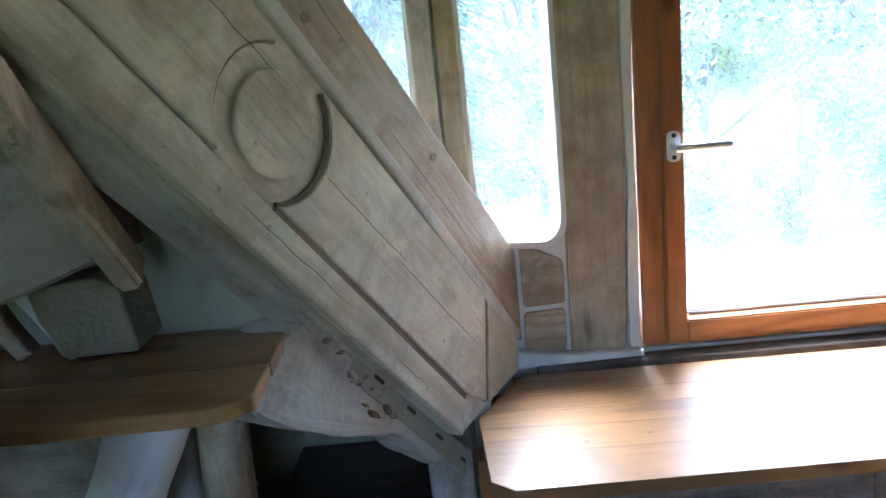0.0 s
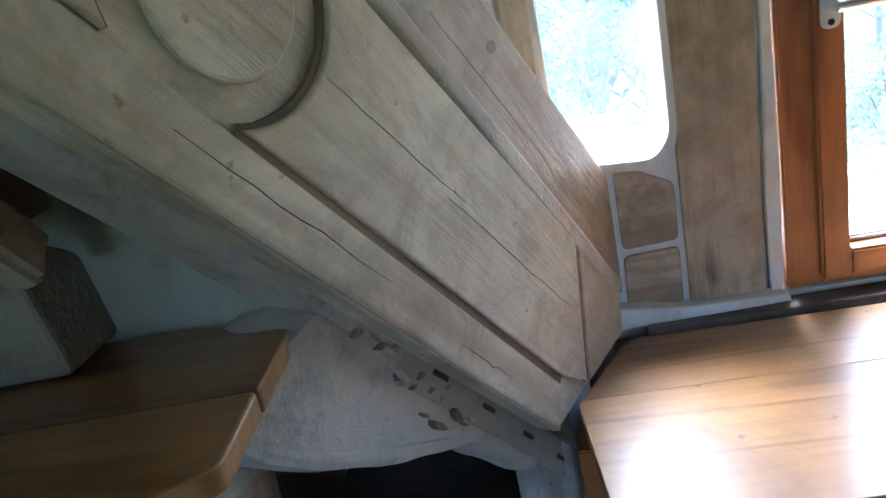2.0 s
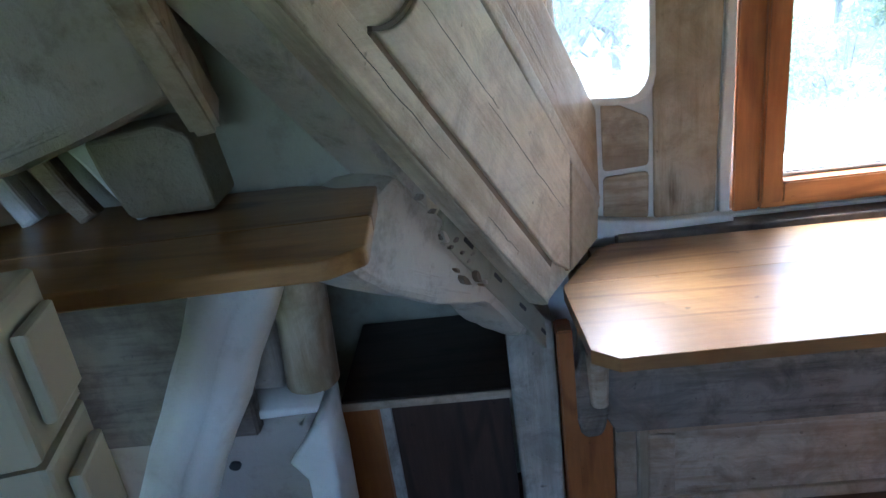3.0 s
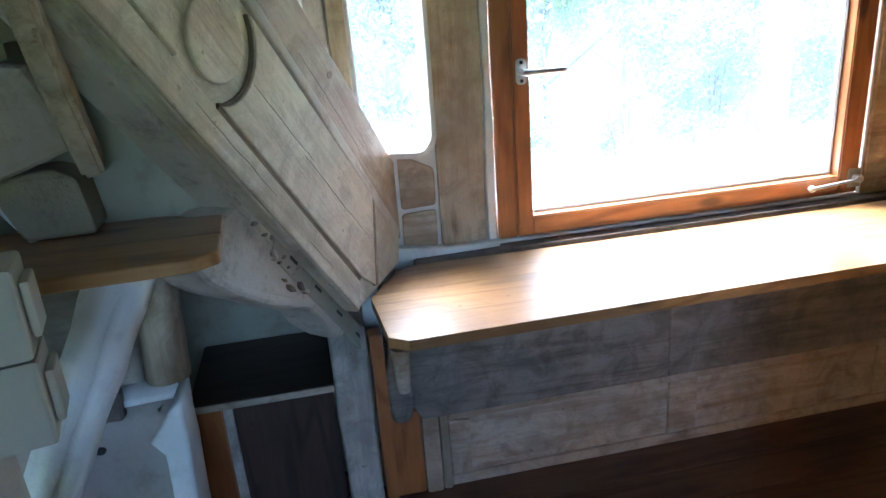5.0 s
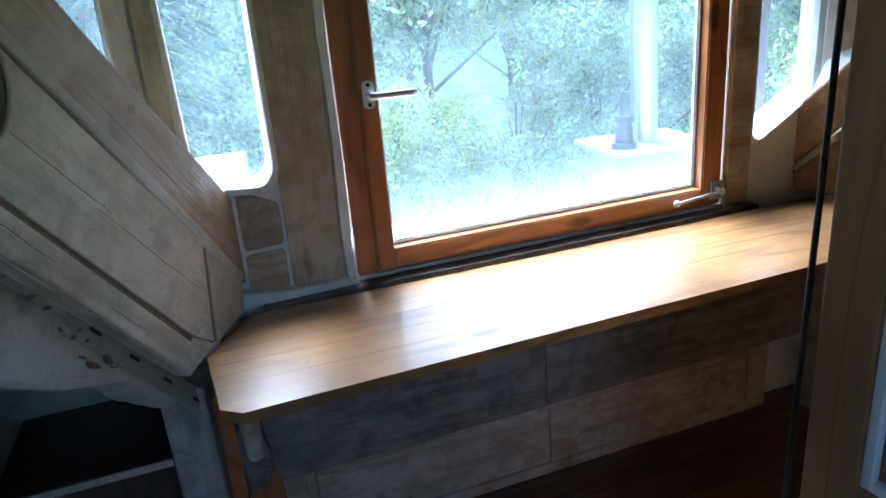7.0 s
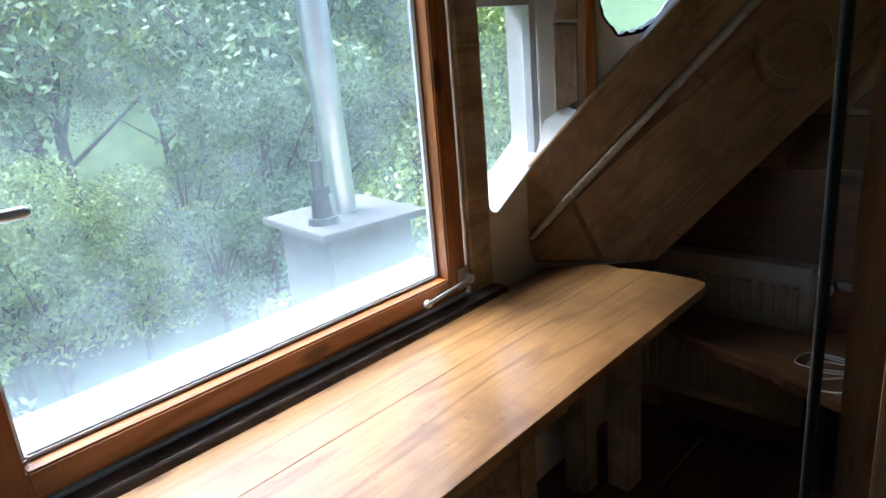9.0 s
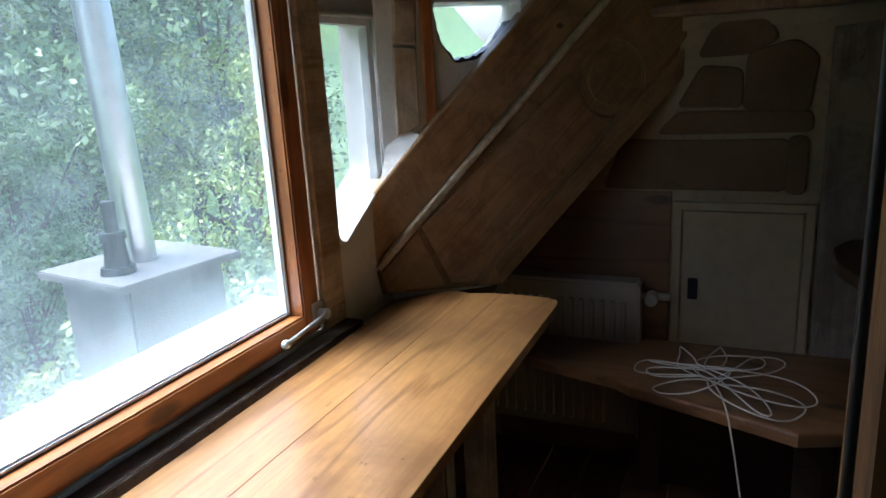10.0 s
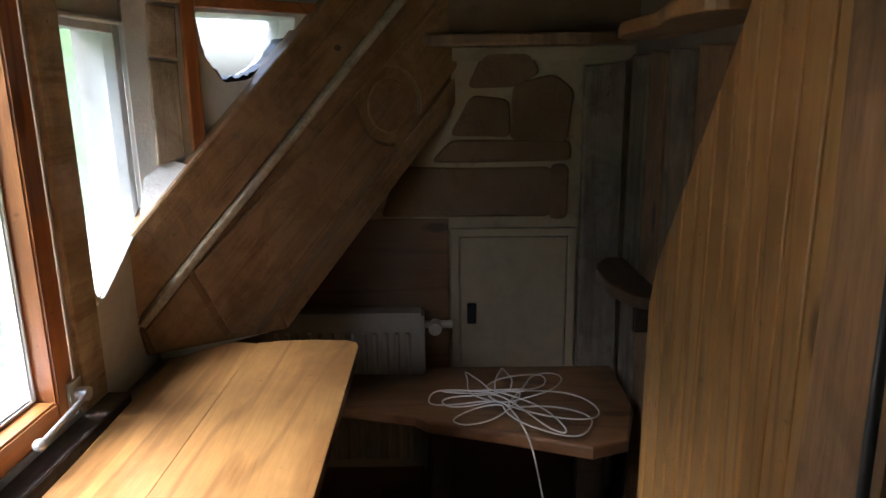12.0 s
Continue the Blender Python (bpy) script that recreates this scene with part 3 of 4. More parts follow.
def carved(fr, sgn, low, ridge, brow, circ, name_label, LIMED, BRACE, PLASTER):
    """The broad carved board and the bare brace above it; low, ridge and brow give height at 0 and slope along the wall."""
    g = lambda ln, s: ln[0] + ln[1] * s
    grain = fr @ Matrix.Rotation(math.atan(low[1]), 4, "Z")
    th = thing("carved_board", name_label, "carved board", tuple(fr @ Vector((0, 0.9, 0))))
    far = sgn * 1.25
    base = [(low[2], 0.735), (sgn * -0.14, 0.757), (sgn * -0.155, g(ridge, sgn * -0.155)), (far, g(ridge, far)), (far, g(low, far))]
    part("board", slab(fr, base, -0.045, -0.008, bevel=0.004), LIMED, th, local=grain)
    gl = lambda s, off: g(low, s) + off * math.hypot(1, low[1])
    s0 = low[2]
    part("border", slab(fr, [(s0 + sgn * 0.004, gl(s0, 0.004)), (far, gl(far, 0.002)), (far, gl(far, 0.0635)), (s0 - sgn * 0.02, gl(s0 - sgn * 0.02, 0.0635))], -0.0078, 0.0005, bevel=0.004), LIMED, th, local=grain)
    c = Vector(circ[:2])
    r = circ[2]
    down = Vector((-sgn, -abs(low[1]))).normalized()
    side = Vector((-down.y, down.x)) * (1 if sgn > 0 else -1)
    if side.y < 0:
        side = -side
    R = r + 0.035
    def ring(a0, a1, n=14):
        return [tuple(c + (down * math.cos(a) + side * math.sin(a)) * R) for a in [a0 + (a1 - a0) * k / n for k in range(n + 1)]]
    lo_off = 0.075
    pv = (circ[3], g(ridge, circ[3]) - 0.012)
    seam_low = lambda s: gl(s, lo_off)
    inner = ring(1.15, -0.95)
    field = [pv, (circ[4] - sgn * 0.04, 0.765), (circ[4] + sgn * 0.03, seam_low(circ[4] + sgn * 0.03))] + [p for p in inner[::-1]]
    part("field", slab(fr, field, -0.0078, 0.004, bevel=0.003), LIMED, th, local=grain)
    up = ring(math.pi - 0.95, math.pi + 1.0)
    k0, k1 = Vector(up[0]), Vector(up[-1])
    e0, e1 = k0 - down * 0.42, k1 - down * 0.42
    part("field", slab(fr, up + [tuple(e1), tuple(e0)], -0.0078, 0.004, bevel=0.003), LIMED, th, local=grain)
    def channel(pts, w):
        """Dark strip w wide beside the line pts: grime, plus the groove's shade as colour."""
        for sg in (1, -1):
            off = []
            for k, p in enumerate(pts):
                d = (Vector(pts[min(k + 1, len(pts) - 1)]) - Vector(pts[max(k - 1, 0)])).normalized()
                off.append(tuple(Vector(p) + Vector((-d.y, d.x)) * sg * w * (1 + 0.35 * noise.noise(Vector((k * 0.9, sgn, w * 100))))))
            if sg * groove_side > 0:
                part("groove", slab(fr, list(pts) + off[::-1], -0.0079, -0.0015), GROOVE, th, "grimy carved groove, its shade put into the dark colour", local=grain)
    groove_side = 1
    base_a, base_b = Vector(field[2]), Vector(inner[-1])
    low_line = [tuple(base_a.lerp(base_b, k / 16)) for k in range(17)]
    for pts, w in ((low_line, 0.0135), (list(inner), 0.0065), (list(up), 0.004)):
        q = Vector(pts[len(pts) // 2])
        d = (Vector(pts[len(pts) // 2 + 1]) - q).normalized()
        nrm = Vector((-d.y, d.x))
        inward = (c - q) if pts is not low_line else Vector((0, -1))
        groove_side = 1 if nrm.dot(inward) > 0 else -1
        channel(pts, w)
    groove_side = 1
    for a_, b_ in () if sgn > 0 else ((Vector((circ[3] - sgn * 0.006, pv[1] - 0.008)), Vector((circ[4] - sgn * 0.047, 0.76))),):
        channel([tuple(a_.lerp(b_, k / 8) + Vector((0.005, 0))) for k in range(9)], 0.0095)
        groove_side = -1
        channel([tuple(a_.lerp(b_, k / 8) + Vector((0.005, 0))) for k in range(9)], 0.0095)
    part("roundel", slab(fr, [tuple(c + Vector((math.cos(k * math.tau / 40), math.sin(k * math.tau / 40))) * r) for k in range(40)], -0.0078, 0.001, bevel=0.004), LIMED, th, "round raised disc carved on the board", local=grain)
    part("end_piece", slab(fr, [(circ[3] - sgn * 0.012, pv[1] - 0.01), (sgn * -0.145, g(ridge, sgn * -0.145) - 0.012), (sgn * -0.13, 0.765), (circ[4] - sgn * 0.055, 0.757)], -0.0078, 0.003, bevel=0.003), LIMED, th, local=grain)
    part("edge_moulding", timber(fr, (sgn * -0.15, g(ridge, sgn * -0.15) + 0.004), (far, g(ridge, far) + 0.004), 0.028 if sgn < 0 else 0.018, -0.03, 0.004, 0.006, 0.005, 5.0 + sgn), PLASTER, th, "chipped whitewashed moulding", local=grain)
    br = thing("diagonal_brace", "bare bleached diagonal timber brace beside the windows", "timber brace", tuple(fr @ Vector((0, 1.1, 0))))
    s_end = sgn * -0.2
    s_fill = s_end if sgn < 0 else -0.06
    out = [(s_end, g(ridge, s_end) + 0.02), (far, g(ridge, far) + 0.02)]
    top = []
    for k in range(13):
        s = far + (s_end - far) * k / 12
        top.append((s, g(brow, s) + 0.006 * noise.noise(Vector((s * 6, sgn, 0)))))
    part("timber", slab(fr, out + top, -0.09, -0.012, bevel=0.008), BRACE, br, local=grain)
    for k, (sa, off, ln) in enumerate(((0.02, 0.35, 0.22), (0.3, 0.6, 0.26), (0.55, 0.45, 0.2))):
        pa, pb = sgn * sa, sgn * (sa + ln)
        za = lambda q: g(ridge, q) + 0.02 + off * (g(brow, q) - g(ridge, q) - 0.02)
        crack(fr, (pa, za(pa)), (pb, za(pb)), -0.0121, br, 0.0007)
    for sa, off in ((0.12, 0.7), (0.42, 0.3)):
        q = sgn * sa
        kz = g(ridge, q) + 0.02 + off * (g(brow, q) - g(ridge, q) - 0.02)
        part("knot", slab(fr, [(q + 0.011 * math.cos(a * 0.6), kz + 0.008 * math.sin(a * 0.6)) for a in range(10)], -0.0125, -0.0112), GROOVE, br, local=grain)
    fill = thing("wall_infill", "white plaster filling behind the brace", "wall", kind="structure")
    part("plaster", slab(fr, [(s_fill, 0.74), (far, g(low, far) + 0.02), (far, g(brow, far) - 0.02), (s_fill, g(brow, s_fill) - 0.012)], -0.12, -0.0915), PLASTER, fill, local=grain)
    return th


left_board = carved(LEFT, -1, (0.588, -1.09, -0.134), (0.998, -1.08), (1.23, -1.006), (-0.52, 1.388, 0.072, 0.0, -0.075),
                    "wide limed wooden board with carved roundel and panel, set diagonally", LIMED, BRACE, PLASTER_OLD)
# Same pair as on the left, in the darker tone that stands for shade.
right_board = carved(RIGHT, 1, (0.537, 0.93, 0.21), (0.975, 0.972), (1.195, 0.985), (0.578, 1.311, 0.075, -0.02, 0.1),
                     "limed wooden board with carved roundel, coloured as in shade, set diagonally", BROWN, BROWN, LIMED_Z)

for a, b in (((-0.44, 1.305), (-0.27, 1.135)), ((-0.30, 1.15), (-0.05, 0.90)), ((-0.62, 1.56), (-0.50, 1.44))):
    crack(LEFT, a, b, 0.0041, left_board)
for a, b in (((-0.60, 1.30), (-0.42, 1.10)), ((-0.33, 0.985), (-0.24, 0.89))):
    crack(LEFT, a, b, 0.0006, left_board)
for a, b in (((0.05, 1.02), (0.35, 1.30)), ((0.30, 1.05), (0.62, 1.36)), ((0.2, 0.86), (0.5, 1.14))):
    crack(RIGHT, a, b, 0.0041, right_board, 0.0006)

# slab added behind the right board as a slope, to keep daylight out of the gap
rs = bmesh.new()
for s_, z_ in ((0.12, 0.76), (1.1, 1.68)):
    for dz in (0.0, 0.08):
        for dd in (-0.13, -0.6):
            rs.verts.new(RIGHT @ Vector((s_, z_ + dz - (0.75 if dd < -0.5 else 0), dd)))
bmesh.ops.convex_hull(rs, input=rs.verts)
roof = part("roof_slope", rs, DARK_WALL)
tagged(roof, "dim plastered slab added to close the slope behind the board", "ceiling", kind="structure")

# plaster under the left board, with slots and a ragged edge
und = structure("wall_under_board", "chipped whitewashed plaster with small slots under the carved board", "wall")
part("plaster", slab(LEFT, rounded([(-0.13, 0.74), (-0.14, 0.66), (-0.19, 0.70), (-0.234, 0.755), (-0.285, 0.81), (-0.34, 0.832), (-0.395, 0.86), (-0.47, 0.905), (-0.55, 0.96), (-0.60, 1.0), (-0.62, 1.05), (-0.60, 1.075), (-0.53, 1.09), (-0.48, 1.10), (-0.45, 1.07)], 0.025), -0.15, -0.0455, bevel=0.012, cuts=4, amp=0.007, scale=14.0), PLASTER_OLD, und)
part("plaster_roll", rough_up(timber(LEFT, (-0.300, 0.982), (-1.250, 2.059), 0.062, -0.16, -0.100, 0.016, 0.014, 3.0), 1, 0.006, 24), LIMED, und, "rough whitewashed beam under the carved board")
part("backing", slab(LEFT, [(-0.42, 1.03), (-1.25, 1.93), (-1.25, 2.02), (-0.42, 1.09)], -0.12, -0.0455), PLASTER_OLD, und)
part("underside_strip", timber(LEFT, (-0.05, 0.61), (-0.385, 0.995), 0.05, -0.06, -0.0425, 0.004, 0.004, 1.0), PLASTER_GREY, und)
# Slots are thin black slabs; their inner darkness is only colour.
for k in range(4):
    s0, z0 = -0.326 + k * 0.0825, 0.936 - k * 0.098
    part("slot", slab(LEFT, rounded([(s0 - 0.014, z0 + 0.011), (s0 - 0.009, z0 + 0.016), (s0 + 0.014, z0 - 0.009), (s0 + 0.009, z0 - 0.014)], 0.002), -0.0424, -0.0415), BLACK, und)


rc = random.Random(8)
for k in range(8):
    s0 = rc.uniform(-0.42, -0.29)
    z0 = 0.60 - 0.96 * s0 + rc.uniform(-0.06, 0.0)
    q = rc.uniform(0.005, 0.02)
    tilt = rc.uniform(0.5, 1.1)
    pts = [(s0 + q * (math.cos(a) * math.cos(tilt) - 0.35 * math.sin(a) * math.sin(tilt)) * rc.uniform(0.6, 1.2), z0 - q * (math.cos(a) * math.sin(tilt) + 0.35 * math.sin(a) * math.cos(tilt)) * rc.uniform(0.6, 1.2)) for a in (0.1, 0.9, 1.9, 2.8, 3.7, 4.6, 5.5)]
    part("chip", slab(LEFT, rounded(pts, 0.002, 2), -0.05, -0.039 + rc.uniform(0, 0.004)), PLASTER_OLD if k % 2 == 0 else GROOVE, und)
rc = random.Random(3)
for k in range(9):
    s0, z0 = -0.27 - rc.random() * 0.2, 0.0
    z0 = 0.60 - 0.96 * s0 + rc.uniform(-0.012, 0.03)
    q = rc.uniform(0.004, 0.012)
    part("chip", slab(LEFT, rounded([(s0 + q * math.cos(a) * rc.uniform(0.5, 1.2), z0 + 0.45 * q * math.sin(a) * rc.uniform(0.5, 1.2)) for a in (0.2, 1.4, 2.7, 3.9, 5.2)], 0.003), -0.0455, -0.0435 + rc.uniform(0, 0.006)), GREY_WOOD, und)

# ---- window ----
window = thing("window_1", "orange varnished pine casement window with dusty glass", "window", (1.56, 1.72, 0.77), kind="structure")
def rails(x0, x1, z0, z1, w, wb, y0, y1, mat_v, mat_h, parent, nm):
    part(nm, box(x0, x0 + w, y0, y1, z0, z1, 0.004), mat_v, parent)
    part(nm, box(x1 - w, x1, y0, y1, z0, z1, 0.004), mat_v, parent)
    part(nm, box(x0 + w, x1 - w, y0, y1, z0, z0 + wb, 0.004), mat_h, parent)
    part(nm, box(x0 + w, x1 - w, y0, y1, z1 - w, z1, 0.004), mat_h, parent)
rails(0.975, 2.15, 0.768, 1.73, 0.058, 0.03, 1.715, 1.752, FRAME_WOOD, FRAME_H, window, "window_frame")
rails(1.028, 2.112, 0.785, 1.69, 0.046, 0.045, 1.70, 1.75, FRAME_WOOD, FRAME_H, window, "sash")
rails(1.074, 2.066, 0.83, 1.644, 0.012, 0.012, 1.735, 1.752, PUTTY, PUTTY, window, "glazing_bead")
pane = part("pane", box(1.08, 2.06, 1.744, 1.748, 0.836, 1.638, 0), GLASS, window)
pane.visible_shadow = False
part("outer_sill", box(0.97, 2.155, 1.753, 1.90, 0.79, 0.836, 0.004), SHEET, window, "pale weathered outer sill")
def handle(x, z):
    h = part("handle", slab(plane((x, 1.70, z), (1, 0, 0)), rounded([(-0.015, -0.034), (0.015, -0.034), (0.015, 0.034), (-0.015, 0.034)], 0.015), 0.0005, 0.006, bevel=0.0015), STEEL, window, "brushed metal window handle on an oval plate")
    for d in (-0.024, 0.024):
        part("screw", tube((x, 1.694, z + d), (x, 1.6925, z + d), 0.005), IRON, h)
    part("neck", tube((x, 1.695, z), (x, 1.655, z), 0.009), STEEL, h)
    part("lever", join(tube((x - 0.008, 1.655, z), (x + 0.10, 1.648, z), 0.0085, 0.0095), tube((x + 0.10, 1.648, z), (x + 0.108, 1.6475, z), 0.0095, 0.006)), STEEL, h)
handle(1.051, 1.235)
stay = thing("window_stay", "metal window stay with a ball end", "window stay", (2.12, 1.69, 0.815))
part("plate", box(2.095, 2.14, 1.694, 1.70, 0.79, 0.85, 0.002), LOCK_PAINT, stay)
part("boss", tube((2.12, 1.70, 0.82), (2.12, 1.672, 0.82), 0.013), STEEL, stay)
part("rod", tube((2.12, 1.675, 0.82), (1.955, 1.668, 0.81), 0.005), STEEL, stay)
ballm = bmesh.new()
bmesh.ops.create_uvsphere(ballm, u_segments=16, v_segments=10, radius=0.011, matrix=Matrix.Translation((1.95, 1.668, 0.81)))
part("ball", ballm, STEEL, stay)
for nm, pts, fr in (("window_2", LW, WIN), ("window_3", LW2, WIN), ("window_4", RW, WIN), ("window_5", OW, RIGHT)):
    w = thing(nm, "small irregular fixed window set in plaster", "window", kind="structure")
    xs, zs = [p[0] for p in pts], [p[1] for p in pts]
    d0 = -0.14 if fr is RIGHT else -0.04 if nm == "window_4" else -0.09
    g = part("pane", slab(fr, [(min(xs) - 0.01, min(zs) - 0.01), (max(xs) + 0.01, min(zs) - 0.01), (max(xs) + 0.01, max(zs) + 0.01), (min(xs) - 0.01, max(zs) + 0.01)], d0, d0 + 0.004), SIDE_GLASS, w)
    g.visible_shadow = False
    if nm == "window_4":
        part("window_frame", slab(fr, [(2.505, 1.0), (2.535, 1.0), (2.535, 1.505), (2.505, 1.505)], d0 + 0.005, -0.008, bevel=0.002), PUTTY, w)
        part("window_frame", slab(fr, [(2.262, 1.485), (2.504, 1.485), (2.504, 1.505), (2.262, 1.505)], d0 + 0.005, -0.008, bevel=0.002), PUTTY, w)
        part("outer_post", slab(fr, [(2.40, 0.9), (2.46, 0.9), (2.46, 1.6), (2.40, 1.6)], -0.24, -0.16, bevel=0.004), OUTER_POST, w)

# ---- bench under the window ----
bench = thing("window_bench", "long honey-coloured pine bench top below the window", "bench", (1.5, 1.45, 0.72))
FLAT = Matrix.Identity(4)
front_part = [(0.588, 1.234), (0.628, 1.202), (1.5, 1.213), (2.515, 1.224), (2.545, 1.232), (2.56, 1.26), (2.566, 1.336), (2.562, 1.42), (2.548, 1.4785), (0.578, 1.4785), (0.574, 1.462)]
back_part = [(0.58, 1.4793), (2.545, 1.4793), (2.56, 1.54), (2.51, 1.60), (2.45, 1.655), (2.40, 1.656), (2.0, 1.645), (1.5, 1.642), (0.9, 1.65), (0.70, 1.655), (0.666, 1.632)]
part("plank", slab(FLAT, front_part, 0.724, 0.75, bevel=0.0014), PINE, bench)
part("plank", slab(FLAT, back_part, 0.724, 0.7497, bevel=0.0012), PINE, bench)
part("sill_strip", box(0.72, 2.26, 1.664, 1.714, 0.70, 0.757, 0.002), WEATHERED, bench, "sooty dark strip between bench and window")
apron = thing("apron_board", "weathered grey wooden beam under the bench", "beam", (1.6, 1.62, 0.3))
part("beam", rough_up(slab(plane((0, 1.66, 0), (1, 0, 0)), [(0.69, 0.29), (1.46, 0.287), (1.46, 0.7215), (0.66, 0.7215), (0.66, 0.35)], -0.055, 0.055, bevel=0.004), 0, 0.0015, 9), GREY_WOOD, apron)
part("beam", rough_up(slab(plane((0, 1.66, 0), (1, 0, 0)), [(1.463, 0.287), (2.53, 0.285), (2.53, 0.7215), (1.463, 0.7215)], -0.055, 0.052, bevel=0.004), 0, 0.0015, 9), GREY_WOOD, apron)
kick = thing("kick_panel", "limed wooden panel board standing under the bench", "panel", (1.55, 1.67, 0))
KP = plane((0, 1.675, 0), (1, 0, 0))
part("backing", slab(KP, [(0.775, 0.0), (2.35, 0.0), (2.35, 0.255), (0.775, 0.265)], -0.012, 0.0), PANEL_WOOD, kick)
part("top_rail", slab(KP, [(0.775, 0.235), (2.35, 0.225), (2.35, 0.262), (0.775, 0.272)], 0.0005, 0.014, bevel=0.003), PANEL_WOOD, kick)
part("bottom_rail", slab(KP, [(0.775, 0.0), (2.35, 0.0), (2.35, 0.035), (0.775, 0.035)], 0.0005, 0.014, bevel=0.003), PANEL_WOOD, kick)
for a, b in ((0.775, 0.84), (1.50, 1.60), (2.27, 2.35)):
    part("stile", slab(KP, [(a, 0.036), (b, 0.036), (b, 0.224), (a, 0.234)], 0.0005, 0.012, bevel=0.003), PANEL_WOOD, kick)
side_strip = thing("corner_strip", "orange varnished pine strips beside the panel", "trim", (0.67, 1.66, 0))
part("strip", box(0.562, 0.597, 1.56, 1.62, 0.0, 0.60, 0.004), FRAME_WOOD, side_strip)
part("strip", box(0.60, 0.69, 1.655, 1.69, 0.0, 0.295, 0.004), FRAME_WOOD, side_strip)
part("strip", box(0.693, 0.742, 1.645, 1.69, 0.0, 0.29, 0.004), PANEL_WOOD, side_strip)
part("strip", box(0.746, 0.772, 1.648, 1.69, 0.0, 0.30, 0.004), LIMED_Z, side_strip)
bracket = thing("bench_bracket", "turned grey wooden bracket under the bench corner", "bracket", (0.63, 1.6, 0.3))
part("scroll", slab(plane((0.0, 1.63, 0), (1, 0, 0)), rounded([(0.605, 0.31), (0.655, 0.31), (0.675, 0.40), (0.65, 0.47), (0.67, 0.56), (0.66, 0.7235), (0.60, 0.7235), (0.615, 0.55), (0.59, 0.45)], 0.03), 0.0, 0.06, bevel=0.008), GREY_WOOD, bracket)
part("knob", tube((0.633, 1.47, 0.60), (0.633, 1.47, 0.475), 0.024, 0.018), PANEL_WOOD, bracket)
post_l = part("floor_post", slab(plane((0, 1.5, 0), (1, 0, 0)), [(0.46, 0.0), (0.552, 0.0), (0.552, 0.66), (0.50, 0.70), (0.455, 0.70)], -0.09, 0.0, bevel=0.008, cuts=3, amp=0.003), GREY_POST)
tagged(post_l, "short limed grey post standing beside the bench", "post")
for x0, x1, y0 in ((2.455, 2.53, 1.55), (2.545, 2.63, 1.45)):
    p = part("floor_post", box(x0, x1, y0, y0 + 0.08, 0.0, 0.722 if x0 < 2.5 else 0.60, 0.008), GREY_POST)
    tagged(p, "short limed grey post below the bench end", "post", "posts under the bench")

# ---- recess with cabinet on the left ----
cab = thing("low_cabinet", "low cabinet with a dark top and brown panelled front", "cabinet", (0.28, 1.6, 0))
part("top", box(0.09, 0.456, 1.50, 1.85, 0.49, 0.512, 0.003), DARK_WOOD, cab)
part("edge_strip", box(0.09, 0.456, 1.494, 1.4995, 0.492, 0.51, 0.001), PANEL_WOOD, cab)
part("panel", box(0.05, 0.165, 1.53, 1.55, 0.0, 0.489, 0.004), FRAME_WOOD, cab)
part("panel", box(0.19, 0.45, 1.535, 1.555, 0.0, 0.489, 0.004), DARK_PANEL, cab, "dark brown door panel")
part("stile", box(0.166, 0.189, 1.525, 1.55, 0.0, 0.489, 0.003), GREY_POST, cab)

# Slab added over the recess to block daylight leaking in from above.
recess_roof = part("recess_roof", slab(Matrix.Identity(4), [(-0.42, 1.18), (0.24, 1.18), (0.53, 1.72), (0.53, 1.94), (-0.42, 1.94)], 1.0, 1.06), PLASTER_GREY)
tagged(recess_roof, "greenish plaster slab added to cover the low recess", "ceiling", kind="structure")

# ---- shelf and struts on the left ----
shelf = thing("wall_shelf", "pine board shelf with knots in the niche", "shelf", (0.1, 1.0, 1.07))
part("plank", slab(FLAT, rounded([(-0.29, 0.86), (0.29, 0.885), (0.327, 0.915), (0.32, 1.01), (-0.29, 0.985)], 0.008), 1.07, 1.092, bevel=0.003), PINE, shelf)
part("plank", slab(FLAT, rounded([(-0.29, 0.9854), (0.3198, 1.0104), (0.312, 1.125), (0.2, 1.165), (-0.12, 1.17), (-0.29, 1.1)], 0.004), 1.07, 1.0915, bevel=0.002), PINE, shelf)
stone = part("loose_stone", rough_up(slab(plane((0, 1.13, 0), (1, 0.05, 0)), rounded([(0.0, 1.0945), (0.112, 1.0945), (0.10, 1.19), (0.06, 1.21), (-0.03, 1.2), (-0.02, 1.15)], 0.012), -0.05, 0.05, bevel=0.006), 0, 0.003, 30), STONE)
tagged(stone, "rough pale block of sandstone on the shelf", "stone")
def strut(p0, p1, w, d, m, lab):
    p0, p1 = Vector(p0), Vector(p1)
    ax = (p1 - p0).normalized()
    side = ax.cross(Vector((0, 1, 0))).normalized()
    dep = side.cross(ax)
    side, dep = side * 0.94 - dep * 0.34, dep * 0.94 + side * 0.34
    bm = bmesh.new()
    fr = Matrix(((ax.x, side.x, dep.x, 0), (ax.y, side.y, dep.y, 0), (ax.z, side.z, dep.z, 0), (0, 0, 0, 1)))
    fr.translation = (p0 + p1) / 2
    bmesh.ops.create_cube(bm, size=1, matrix=fr @ Matrix.Diagonal(((p1 - p0).length, w, d, 1)))
    bev(bm, 0.02, 3)
    bmesh.ops.subdivide_edges(bm, edges=[e for e in bm.edges if e.calc_length() > 0.12], cuts=12)
